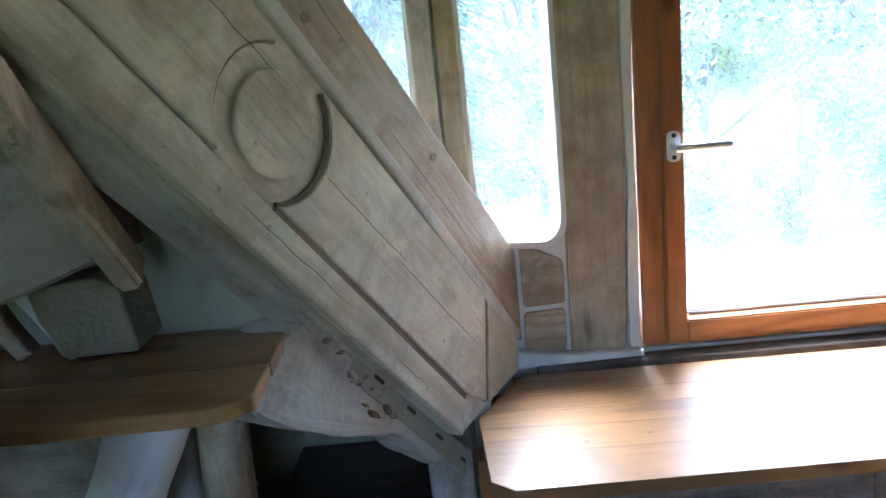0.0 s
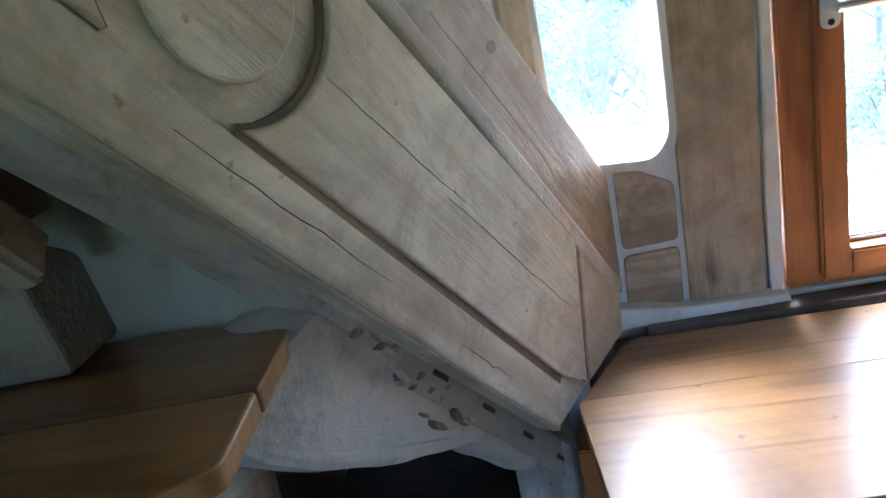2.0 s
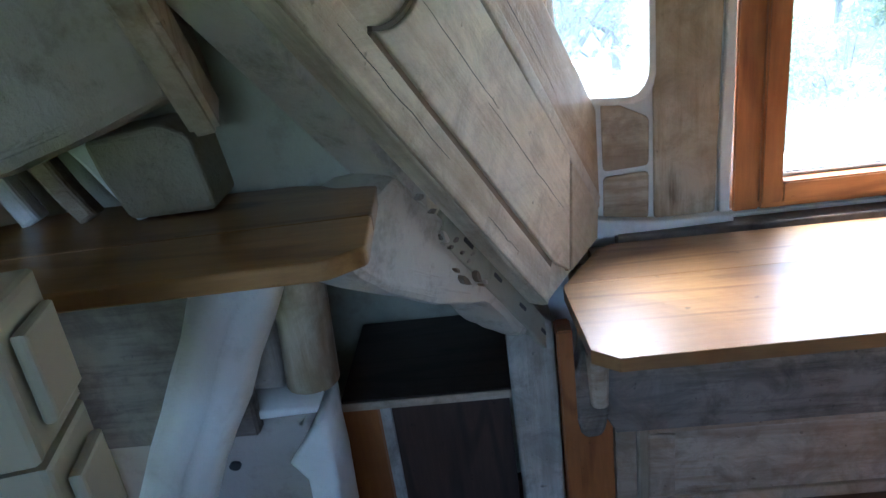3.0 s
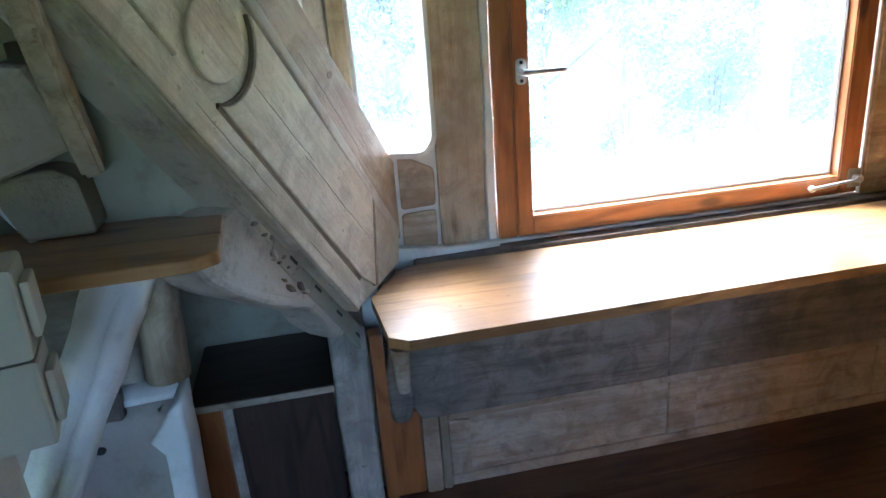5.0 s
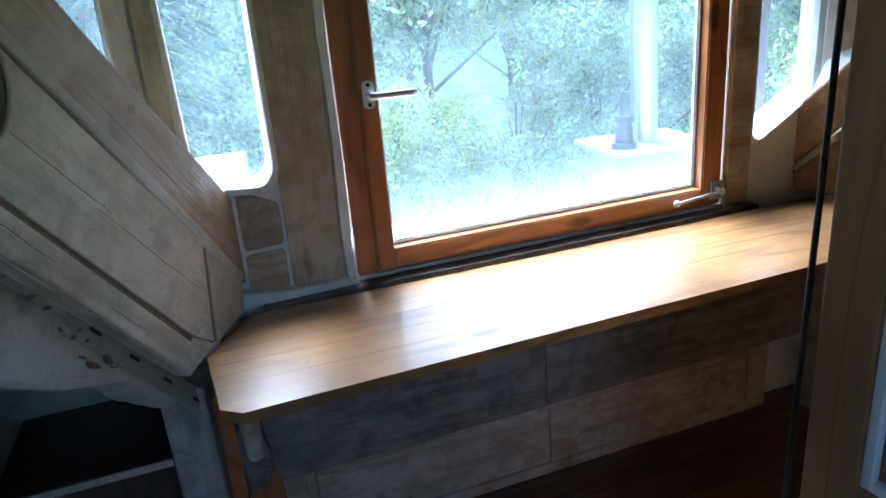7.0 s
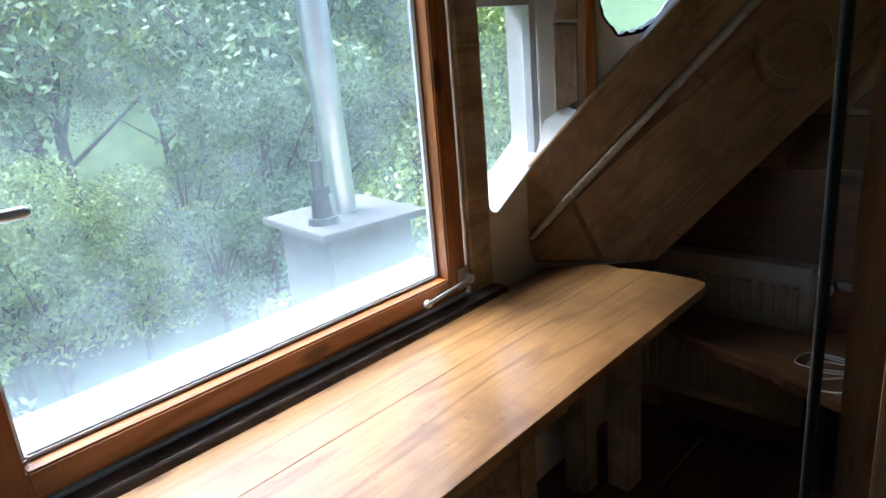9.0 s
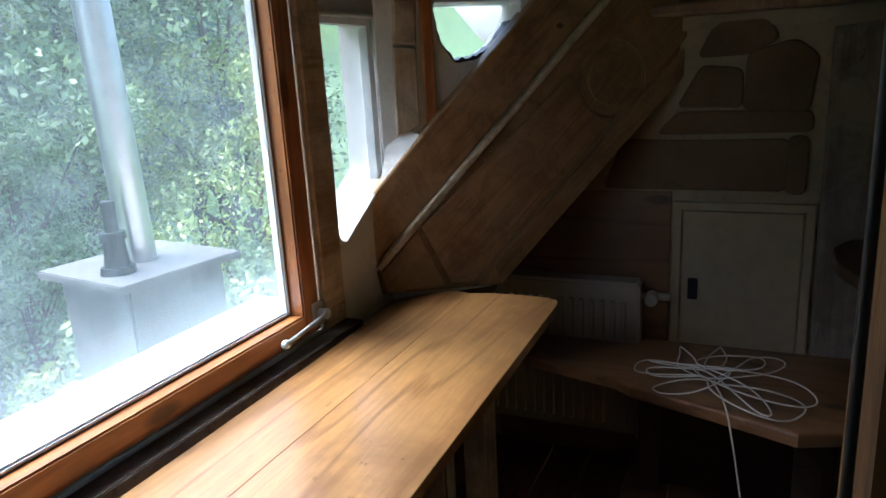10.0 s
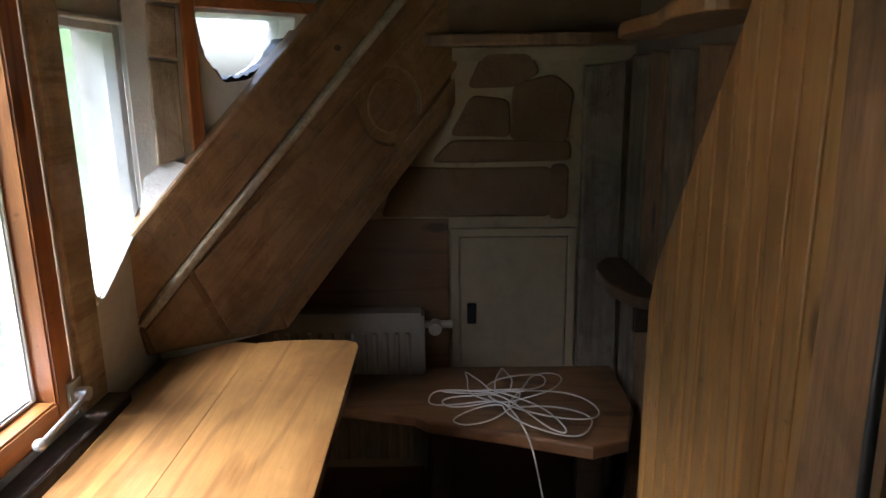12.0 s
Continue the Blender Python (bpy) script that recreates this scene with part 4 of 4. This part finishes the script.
    for v in bm.verts:
        v.co += Vector((noise.noise(v.co * 12), noise.noise(v.co * 12 + Vector((5, 1, 2))), noise.noise(v.co * 12 + Vector((1, 8, 4))))) * 0.006
    for f in bm.faces:
        f.smooth = True
    return tagged(part("strut", bm, m), lab, "timber strut")
strut((0.175, 1.0, 1.068), (-0.2, 1.0, 0.36), 0.085, 0.09, PLASTER, "whitewashed leaning timber strut carrying the shelf")
backb = part("backing_board", rough_up(box(-0.29, 0.06, 1.15, 1.18, 0.70, 1.065, 0.004), 3, 0.004, 8), WEATHERED)
tagged(backb, "dark brown board behind the strut under the shelf", "board")
pillar = thing("pillar_stub", "stubby whitewashed timber pillar under the shelf", "post", (0.11, 1.25, 0.74))
part("block", soft(slab(plane((0, 1.22, 0), (1, 0, 0)), [(0.0, 0.735), (0.085, 0.735), (0.10, 1.068), (0.02, 1.068)], -0.1, 0.0, bevel=0.014, cuts=4, amp=0.006, scale=14.0)), GREY_POST, pillar)
part("round_post", soft(rough_up(tube((0.13, 1.25, 0.735), (0.155, 1.24, 1.068), 0.046, 0.04, 20), 0, 0.006, 16)), LIMED_Z, pillar, "rounded limed post")
plinth = thing("plinth_block", "grey plastered plinth with a small hole below the pillar", "plinth", (0.0, 1.28, 0))
PL = plane((0, 1.18, 0), (1, 0, 0))
part("body", soft(slab(PL, rounded([(-0.22, 0.0), (0.11, 0.0), (0.12, 0.45), (0.13, 0.66), (0.14, 0.712), (0.04, 0.715), (-0.22, 0.70)], 0.02), -0.2, 0.0, bevel=0.02, cuts=4, amp=0.006, scale=9.0)), PLINTH_GREY, plinth)
part("ledge", soft(slab(PL, [(0.01, 0.716), (0.15, 0.722), (0.155, 0.734), (0.01, 0.734)], -0.15, 0.012, bevel=0.005)), PLASTER, plinth, "white plaster ledge")
part("lime_streak", soft(slab(PL, [(0.14, 0.70), (0.165, 0.72), (0.158, 0.55), (0.14, 0.0), (0.1, 0.0), (0.108, 0.4), (0.112, 0.60), (0.09, 0.635)], -0.1, 0.022, bevel=0.008, cuts=4, amp=0.005, scale=14.0)), PLASTER, plinth, "white limewashed edge")
# Black disc on the surface in place of the hole's dark inside.
part("hole", slab(PL, [(-0.007 + 0.010 * math.cos(a * 0.7), 0.629 + 0.0075 * math.sin(a * 0.7)) for a in range(9)], -0.01, 0.008), BLACK, plinth)

# ---- light switches ----
pier = part("plaster_pier", rough_up(box(-0.06, 0.078, 0.46, 0.74, 0.0, 2.195, 0.02), 7, 0.012, 7), PLASTER_OLD)
tagged(pier, "rough whitewashed wall pier carrying the light switches", "wall pier")
lin = part("lintel_block", rough_up(slab(plane((0, 1.12, 0), (1, 0, 0)), [(-0.32, 1.15), (-0.06, 1.19), (0.06, 1.222), (0.138, 1.246), (0.13, 1.31), (0.105, 1.37), (0.0, 1.382), (-0.32, 1.392)], 0.0, 0.14, bevel=0.016, cuts=4, amp=0.008, scale=11.0), 0, 0.0, 1), STONE_LIMED)
tagged(lin, "rough plastered stone block above the shelf niche", "stone block")
st2 = part("lintel_block", rough_up(box(-0.06, 0.10, 0.98, 1.12, 1.385, 1.5, 0.02), 4, 0.01, 9), STONE)
tagged(st2, "greenish rough stone above the niche", "stone block")
strip = thing("niche_beam", "crooked whitewashed beam across the niche", "beam", (0.1, 1.05, 1.3))
b0, b1 = Vector((0.14, 1.06, 1.215)), Vector((0.2, 0.67, 1.585))
bm = bmesh.new()
bmesh.ops.create_cube(bm, size=1, matrix=Matrix.Translation((b0 + b1) / 2) @ (b1 - b0).to_track_quat("Z", "Y").to_matrix().to_4x4() @ Matrix.Diagonal((0.034, 0.05, (b1 - b0).length, 1)))
part("timber", rough_up(bev(bm, 0.007), 4, 0.005, 22), LIMED_Z, strip)
for k in range(4):
    lath = part("lath", timber(plane((0, 1.14 - 0.012 * k, 0), (1, 0, 0)), (-0.30 + k * 0.075, 1.25), (-0.235 + k * 0.085, 1.094), 0.03, -0.015, 0.015, 0.004, 0.006, k * 1.3), PLASTER if k % 2 else BRACE)
    tagged(lath, "short whitewashed lath leaning in the niche", "lath", "laths in the niche")
sw = thing("light_switch", "pair of cream surface-mounted light switches", "light switch", (0.1, 0.62, 1.0))
SW = plane((0.178, 0.60, 1.096), (-0.22, 0.975, 0))
for k in range(2):
    z = 0.05 - k * 0.1
    part("housing", slab(SW, [(0.0, z - 0.0485), (0.078, z - 0.0485), (0.078, z + 0.0485), (0.0, z + 0.0485)], -0.11, 0.0, bevel=0.005), WHITE_PLASTIC, sw)
    part("rocker", slab(SW, [(0.014, z - 0.03), (0.064, z - 0.03), (0.064, z + 0.03), (0.014, z + 0.03)], 0.0005, 0.01, bevel=0.003), WHITE_PLASTIC, sw)

# ---- far alcove: radiator, hatch, low bench, cable ----
rad = thing("radiator", "white ribbed panel radiator on the wall", "radiator", (3.03, 1.3, 0.12))
part("panel", box(3.02, 3.045, 1.09, 1.95, 0.115, 0.655, 0.006), SHADED_WHITE, rad)
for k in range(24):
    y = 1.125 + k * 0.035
    part("rib", box(3.008, 3.0195, y, y + 0.018, 0.15, 0.60, 0.005, 1), SHADED_WHITE, rad)
part("side_cover", box(3.0, 3.065, 1.08, 1.089, 0.115, 0.66, 0.002), SHADED_WHITE, rad)
part("top_grille", box(3.0, 3.065, 1.09, 1.95, 0.656, 0.668, 0.002), SHADED_WHITE, rad)
part("valve", tube((3.03, 1.08, 0.62), (3.03, 0.99, 0.62), 0.012), SHADED_WHITE, rad)
part("valve_head", tube((3.03, 1.045, 0.62), (2.98, 1.045, 0.62), 0.02), SHADED_WHITE, rad)
hatch = thing("wall_hatch", "white painted access hatch with a small latch", "hatch", (3.07, 0.79, 0.45))
HF = lambda y0, y1, z0, z1: [(1.72 - y0, z0), (1.72 - y1, z0), (1.72 - y1, z1), (1.72 - y0, z1)]
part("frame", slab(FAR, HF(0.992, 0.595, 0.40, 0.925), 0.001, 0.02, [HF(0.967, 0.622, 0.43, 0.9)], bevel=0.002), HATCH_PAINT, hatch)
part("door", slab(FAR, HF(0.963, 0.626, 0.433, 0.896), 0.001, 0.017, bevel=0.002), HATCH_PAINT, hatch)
part("latch", slab(FAR, rounded(HF(0.942, 0.912, 0.61, 0.68), 0.006), 0.0175, 0.021), IRON, hatch)
lowb = thing("low_bench", "thick live-edge wooden bench board in the alcove", "bench", (2.8, 0.9, 0.43))
part("board", rough_up(slab(FLAT, [(2.87, 1.5), (2.78, 1.38), (2.70, 1.1), (2.665, 1.06), (2.60, 0.85), (2.52, 0.64), (2.56, 0.54), (2.74, 0.48), (3.04, 0.475), (3.04, 1.07), (2.99, 1.09), (2.99, 1.5)], 0.43, 0.47, bevel=0.008), 0, 0.002, 14), LOW_WOOD, lowb)
part("apron", box(2.94, 2.97, 0.5, 1.07, 0.0, 0.429, 0.004), OXBLOOD, lowb, "dark red front board")
part("support", box(2.80, 2.86, 0.55, 0.62, 0.0, 0.429, 0.005), DARK_WOOD, lowb)
part("support", box(2.88, 2.938, 1.0, 1.06, 0.0, 0.429, 0.005), DARK_WOOD, lowb)
rnd = random.Random(5)
pts = []
for k, (tx, ty, wd) in enumerate(((2.80, 1.05, 0.05), (2.95, 0.92, 0.06), (2.95, 0.66, 0.05), (2.64, 0.58, 0.07), (2.62, 0.98, 0.035), (2.86, 1.02, 0.04), (2.99, 0.78, 0.05), (2.70, 0.57, 0.09), (2.57, 0.70, 0.05), (2.90, 0.72, 0.06), (2.74, 1.03, 0.03))):
    tip = Vector((tx + rnd.uniform(-0.03, 0.03), ty + rnd.uniform(-0.03, 0.03)))
    knot = Vector((2.73 + rnd.uniform(-0.05, 0.05), 0.82 + rnd.uniform(-0.09, 0.09)))
    ax = tip - knot
    nr = Vector((-ax.y, ax.x)).normalized() * wd * rnd.uniform(0.5, 1.5) * (1 if k % 2 else -1)
    for f, w_, up in ((0.05, 0.1, 0.022), (0.45, 0.9, 0.012), (0.85, 0.8, 0.002), (1.02, 0.0, 0.001), (0.88, -0.8, 0.002), (0.45, -0.9, 0.014), (0.0, -0.2, 0.024)):
        q = knot + ax * f + nr * w_
        pts.append((min(3.0, q.x + rnd.uniform(-0.022, 0.022)), q.y + rnd.uniform(-0.03, 0.03), 0.4745 + up + 0.0012 * k))
pts += [(2.66, 0.82, 0.49), (2.57, 0.80, 0.478), (2.515, 0.79, 0.455), (2.50, 0.76, 0.3), (2.48, 0.74, 0.15), (2.47, 0.80, 0.03), (2.5, 0.92, 0.006)]
cable = wire("cable_coil", pts, 0.0024, WHITE_CABLE)
tagged(cable, "tangled coil of thin white cable on the low bench", "cable")
ledge = thing("upper_ledge", "rough live-edge wooden ledge on the stone wall", "shelf", (3.0, 0.8, 1.48))
part("board", rough_up(slab(FLAT, [(3.079, 1.2), (3.01, 1.19), (2.985, 0.95), (3.0, 0.8), (2.97, 0.6), (3.0, 0.45), (3.079, 0.45)], 1.475, 1.51, bevel=0.008), 0, 0.004, 18), OLD_POST, ledge)
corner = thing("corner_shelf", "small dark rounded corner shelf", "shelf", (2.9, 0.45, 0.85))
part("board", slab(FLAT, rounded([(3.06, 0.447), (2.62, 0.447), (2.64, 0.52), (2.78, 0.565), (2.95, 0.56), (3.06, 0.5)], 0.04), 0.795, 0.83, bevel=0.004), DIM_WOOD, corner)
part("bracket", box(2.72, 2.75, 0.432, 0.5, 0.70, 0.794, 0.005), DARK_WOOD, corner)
wshelf = thing("wavy_shelf", "pine board shelf with a wavy live edge", "shelf", (2.4, 0.5, 1.47))
part("board", slab(FLAT, rounded([(2.85, 0.432), (2.8, 0.56), (2.6, 0.6), (2.4, 0.58), (2.2, 0.62), (2.05, 0.6), (2.05, 0.432)], 0.05), 1.475, 1.505, bevel=0.005), PINE, wshelf)

# ---- plank partition with old post ----
parti = thing("plank_partition", "tongue-and-groove pine plank partition with a slanted edge", "partition", (2.0, 0.55, 0))
PP = plane((0, 0.57, 0), (-1, 0, 0))
edge_z = lambda x: 3.0 if x < 1.6 else max(0.0, 1.44 + (2.012 - x) * 1.38) if x < 2.36 else 0.0
xx = 1.56
while xx < 2.36:
    x1 = min(xx + 0.062, 2.37)
    za, zb = min(2.195, edge_z(xx)), min(2.195, max(0.9, edge_z(x1)))
    part("plank", slab(PP, [(-xx - 0.001, 0.0), (-xx - 0.001, za), (-x1 + 0.001, zb), (-x1 + 0.001, 0.0)], -0.02, 0.0, bevel=0.005), PLANK, parti)
    xx += 0.064
part("batten", box(1.56, 2.3, 0.52, 0.5485, 0.2, 0.3, 0.003), DARK_WOOD, parti)
part("batten", box(1.56, 2.0, 0.52, 0.5485, 1.1, 1.2, 0.003), DARK_WOOD, parti)
oldp = part("old_post", rough_up(box(1.40, 1.545, 0.48, 0.68, 0.0, 2.195, 0.012), 6, 0.006, 6), PEELED)
tagged(oldp, "worn old door post with peeling paint", "post")

# ---- open glazed door ----
door = thing("door_1", "open half-glazed brown wooden door with old lock", "door", (1.4, 0.64, 0), kind="structure")
DF = plane((1.372, 0.65, 0), (0.05, -1, 0))
def dpiece(nm, a, b, z0, z1, m, lab="", b0=-0.035, f0=0.0):
    return part(nm, slab(DF, [(a, z0), (b, z0), (b, z1), (a, z1)], b0, f0, bevel=0.003), m, door, lab)
dpiece("stile", 0.0, 0.08, 0.01, 2.0, DOOR_WOOD)
dpiece("stile", 0.62, 0.72, 0.01, 2.0, DOOR_WOOD)
dpiece("rail", 0.081, 0.619, 0.01, 0.25, DOOR_WOOD)
dpiece("rail", 0.081, 0.619, 0.62, 0.78, DOOR_WOOD)
dpiece("rail", 0.081, 0.619, 1.88, 2.0, DOOR_WOOD)
dpiece("panel", 0.081, 0.619, 0.251, 0.619, DOOR_WOOD, "", -0.025, -0.01)
for a, b, z0, z1 in ((0.081, 0.098, 0.781, 1.879), (0.602, 0.619, 0.781, 1.879), (0.0985, 0.6015, 0.781, 0.797), (0.0985, 0.6015, 1.863, 1.879)):
    dpiece("putty", a, b, z0, z1, PUTTY, "white glazing putty", -0.018, -0.004)
g = dpiece("pane", 0.09, 0.61, 0.785, 1.875, DOOR_GLASS, "", -0.02, -0.0165)
g.visible_shadow = False
lock = part("lock", slab(DF, [(0.615, 0.95), (0.725, 0.95), (0.725, 1.1), (0.615, 1.1)], 0.0005, 0.02, bevel=0.003), LOCK_PAINT, door, "worn cream-painted rim lock")
part("handle", join(tube(tuple(DF @ Vector((0.67, 1.05, 0.02))), tuple(DF @ Vector((0.67, 1.05, 0.055))), 0.011), tube(tuple(DF @ Vector((0.68, 1.05, 0.055))), tuple(DF @ Vector((0.57, 1.045, 0.06))), 0.008, 0.01)), IRON, lock, "black iron lever")
bcab = wire("hanging_cable", [(1.412, 0.70, 2.19), (1.41, 0.70, 1.6), (1.406, 0.699, 1.0), (1.396, 0.697, 0.5), (1.392, 0.697, 0.005)], 0.0046, BLACK)
tagged(bcab, "thick black cable hanging from the ceiling", "cable")

# ---- outdoors ----
GRASS = plaster("meadow_ground", (0.06, 0.11, 0.03), (0.13, 0.19, 0.06), (0.05, 0.05, 0.02), 0.5, 0.95, 0.05)
gm = bmesh.new()
rows, cols = 92, 60
grid = []
for j in range(rows):
    uj = 2 * j / (rows - 1) - 1
    yy = 300 * uj * abs(uj)
    line = []
    for i in range(cols):
        xg = (i / (cols - 1) - 0.5) * (60 + abs(yy) * 3.2)
        zz = -3.5 + max(0, yy - 6) * 0.42 * min(1, yy / 60 + 0.35) + 0.6 * noise.noise(Vector((xg * 0.06, yy * 0.06, 0)))
        line.append(gm.verts.new((xg, yy, zz)))
    grid.append(line)
for j in range(rows - 1):
    for i in range(cols - 1):
        gm.faces.new((grid[j][i], grid[j][i + 1], grid[j + 1][i + 1], grid[j + 1][i]))
lower = part("lower_storey", box(-0.55, 3.35, -1.55, 1.83, -4.3, -0.125, 0.0), PLASTER_OLD)
tagged(lower, "plastered lower storey of the house", "wall", kind="structure")
ground = part("ground", gm, GRASS)
tagged(ground, "green hillside rising behind the house", "ground", kind="structure")
def gz(xg, yy):
    return -3.5 + max(0, yy - 6) * 0.42 * min(1, yy / 60 + 0.35) + 0.6 * noise.noise(Vector((xg * 0.06, yy * 0.06, 0)))


def leaf_mat(name, c1, c2):
    m, n, l, b = mat(name)
    geo = n.new("ShaderNodeNewGeometry")
    l.new(ramp(n, l, geo.outputs["Random Per Island"], [(0.0, c1), (1.0, c2)]), b.inputs["Base Color"])
    b.inputs["Roughness"].default_value = 0.6
    b.inputs["Subsurface Weight"].default_value = 0.0
    return m


LEAVES = [leaf_mat("broad_leaves", (0.08, 0.13, 0.045), (0.3, 0.38, 0.16)), leaf_mat("yellowish_leaves", (0.19, 0.25, 0.05), (0.46, 0.51, 0.15)),
          leaf_mat("spruce_needles", (0.035, 0.07, 0.042), (0.1, 0.16, 0.1))]
BARK = plaster("bark", (0.07, 0.05, 0.035), (0.12, 0.09, 0.06), (0.03, 0.02, 0.02), 0.6)


def tree_meshes(kind, h, seed, count, leaf):
    rng = np.random.default_rng(seed)
    tr = tube((0, 0, -0.4), (0, 0, h * 0.8), h * 0.022, h * 0.006, 8)
    vs, fs = [], []
    clumps = []
    if kind == "spruce":
        for k in range(count):
            f = rng.random() ** 0.7
            z = h * (0.06 + 0.92 * f)
            r = h * 0.2 * (1 - f) + 0.1
            tier = (math.sin(z * 9.0) * 0.18 + 0.85)
            a = rng.random() * math.tau
            q = r * tier * rng.random() ** 0.5
            clumps.append(((math.cos(a) * q, math.sin(a) * q, z - q * 0.35), a, 1.0))
    else:
        blobs = [(rng.normal(0, h * 0.16), rng.normal(0, h * 0.16), h * rng.uniform(0.35, 0.9), h * rng.uniform(0.1, 0.19)) for _ in range(13)]
        for bx, by, bz, br in blobs:
            tr = join(tr, tube((0, 0, bz * 0.5), (bx * 0.8, by * 0.8, bz), h * 0.008, h * 0.002, 5))
        for k in range(count):
            bx, by, bz, br = blobs[rng.integers(len(blobs))]
            d = rng.normal(size=3)
            d /= np.linalg.norm(d)
            q = br * (0.55 + 0.5 * rng.random())
            clumps.append(((bx + d[0] * q, by + d[1] * q, bz + d[2] * q * 0.85), rng.random() * math.tau, 1.0))
    size = h * leaf
    for (px, py, pz), a, _ in clumps:
        sz = size * rng.uniform(0.6, 1.5)
        ax = rng.normal(size=3)
        ax /= np.linalg.norm(ax)
        if kind == "spruce":
            ax = np.array([math.cos(a), math.sin(a), -0.5]) + 0.3 * ax
            ax /= np.linalg.norm(ax)
        bx2 = np.cross(ax, rng.normal(size=3))
        bx2 /= np.linalg.norm(bx2)
        wd = 0.45 if kind != "spruce" else 0.22
        ln = 1.0 if kind != "spruce" else 1.7
        p = np.array((px, py, pz))
        n0 = len(vs)
        vs += [tuple(p - ax * sz * ln), tuple(p + bx2 * sz * wd), tuple(p + ax * sz * ln), tuple(p - bx2 * sz * wd)]
        fs.append((n0, n0 + 1, n0 + 2, n0 + 3))
    me = bpy.data.meshes.new("crown")
    me.from_pydata(vs, [], fs)
    tm = bpy.data.meshes.new("trunk")
    tr.to_mesh(tm)
    tr.free()
    return tm, me


def tree(kind, h, seed, count, leaf, m, label):
    tm, me = tree_meshes(kind, h, seed, count, leaf)
    t = thing("tree", label, "tree")
    part("trunk", tm, BARK, t)
    part("crown", me, m, t)
    return t


L0, L1, L2 = "leafy green deciduous tree on the hillside", "light green deciduous tree on the hillside", "dark green spruce on the hillside"
protos = [tree("leaf", 9.0, 1, 15000, 0.0085, LEAVES[0], L0), tree("leaf", 7.0, 2, 15000, 0.0085, LEAVES[1], L1), tree("spruce", 13.0, 3, 15000, 0.010, LEAVES[2], L2),
          tree("leaf", 8.0, 4, 3200, 0.018, LEAVES[0], L0), tree("leaf", 8.0, 5, 3200, 0.018, LEAVES[1], L1), tree("spruce", 13.0, 6, 3200, 0.017, LEAVES[2], L2)]
places = [(-3.0, 9.5, 2, 0.9), (-0.5, 11.5, 2, 1.0), (2.0, 12, 0, 0.9), (5.2, 13.5, 1, 0.9), (8.0, 11.5, 0, 0.95), (10.5, 9.5, 0, 0.9), (13.5, 9, 0, 0.85), (16.5, 8, 1, 0.8), (19, 12, 0, 1.0), (3.4, 10.0, 1, 0.5), (6.6, 9.5, 0, 0.5), (12, 7.5, 1, 0.6)]
rt = random.Random(11)
for k in range(24):
    az = rt.uniform(-35, 85)
    dd = rt.uniform(13, 19)
    places.append((dd * math.sin(radians(az)), max(7.5, dd * math.cos(radians(az))), rt.choice([0, 1, 0]), rt.uniform(0.55, 0.85)))
for k in range(120):
    az = rt.uniform(-40, 85)
    dd = 19 + 62 * rt.random() ** 1.3
    places.append((dd * math.sin(radians(az)), max(8.0, dd * math.cos(radians(az))), rt.choice([3, 4, 5, 5, 3]), rt.uniform(0.8, 1.3)))
for k in range(46):
    az = rt.uniform(-30, 80)
    dd = rt.uniform(6.5, 12)
    places.append((dd * math.sin(radians(az)), max(5.0, dd * math.cos(radians(az))), rt.choice([3, 4, 3]), rt.uniform(0.22, 0.42)))
places = [p for p in places if math.degrees(math.atan2(p[0] - 1, p[1] - 1)) < 56]
first = set()
for x, y, k, s in places:
    m4 = Matrix.Translation((x, y, gz(x, y) - 0.2)) @ Matrix.Rotation(rt.uniform(0, 6.28), 4, "Z")
    if k not in first:
        first.add(k)
        protos[k].matrix_basis = m4
        protos[k].scale = (s, s, s)
    else:
        c = copy_thing(protos[k], m4)
        c.scale = (s, s, s)

cx, cy = 2.89, 3.13
chim = thing("chimney", "grey concrete chimney with a slab cap and metal flue", "chimney", (cx, cy, -3))
def turned(bm):
    bmesh.ops.rotate(bm, cent=(cx, cy, 0), matrix=Matrix.Rotation(radians(-8), 3, "Z"), verts=bm.verts)
    return bm
part("shaft", turned(rough_up(box(cx - 0.23, cx + 0.23, cy - 0.23, cy + 0.23, -3.3, 0.615, 0.008), 3, 0.003, 8)), CONCRETE, chim)
part("cap", turned(box(cx - 0.29, cx + 0.29, cy - 0.29, cy + 0.29, 0.616, 0.65, 0.005)), CONCRETE, chim)
part("flue", tube((cx + 0.02, cy + 0.03, 0.651), (cx - 0.05, cy + 0.03, 3.2), 0.07, 0.07, 28), FLUE, chim, "shiny metal flue pipe")
part("small_pipe", join(tube((cx - 0.17, cy - 0.06, 0.651), (cx - 0.17, cy - 0.06, 0.68), 0.07, 0.065), tube((cx - 0.17, cy - 0.06, 0.68), (cx - 0.17, cy - 0.06, 0.79), 0.05, 0.04), tube((cx - 0.17, cy - 0.06, 0.79), (cx - 0.17, cy - 0.06, 0.82), 0.052, 0.05), tube((cx - 0.17, cy - 0.06, 0.82), (cx - 0.17, cy - 0.06, 0.94), 0.027, 0.027)), IRON, chim, "short black pipe")

# ---- floor boards ----
yb = -1.55
while yb < 1.68:
    part("board", box(-0.3, 3.3, yb, yb + 0.138, -0.0215, 0.0, 0.002, 1), FLOOR_WOOD, floor)
    yb += 0.14
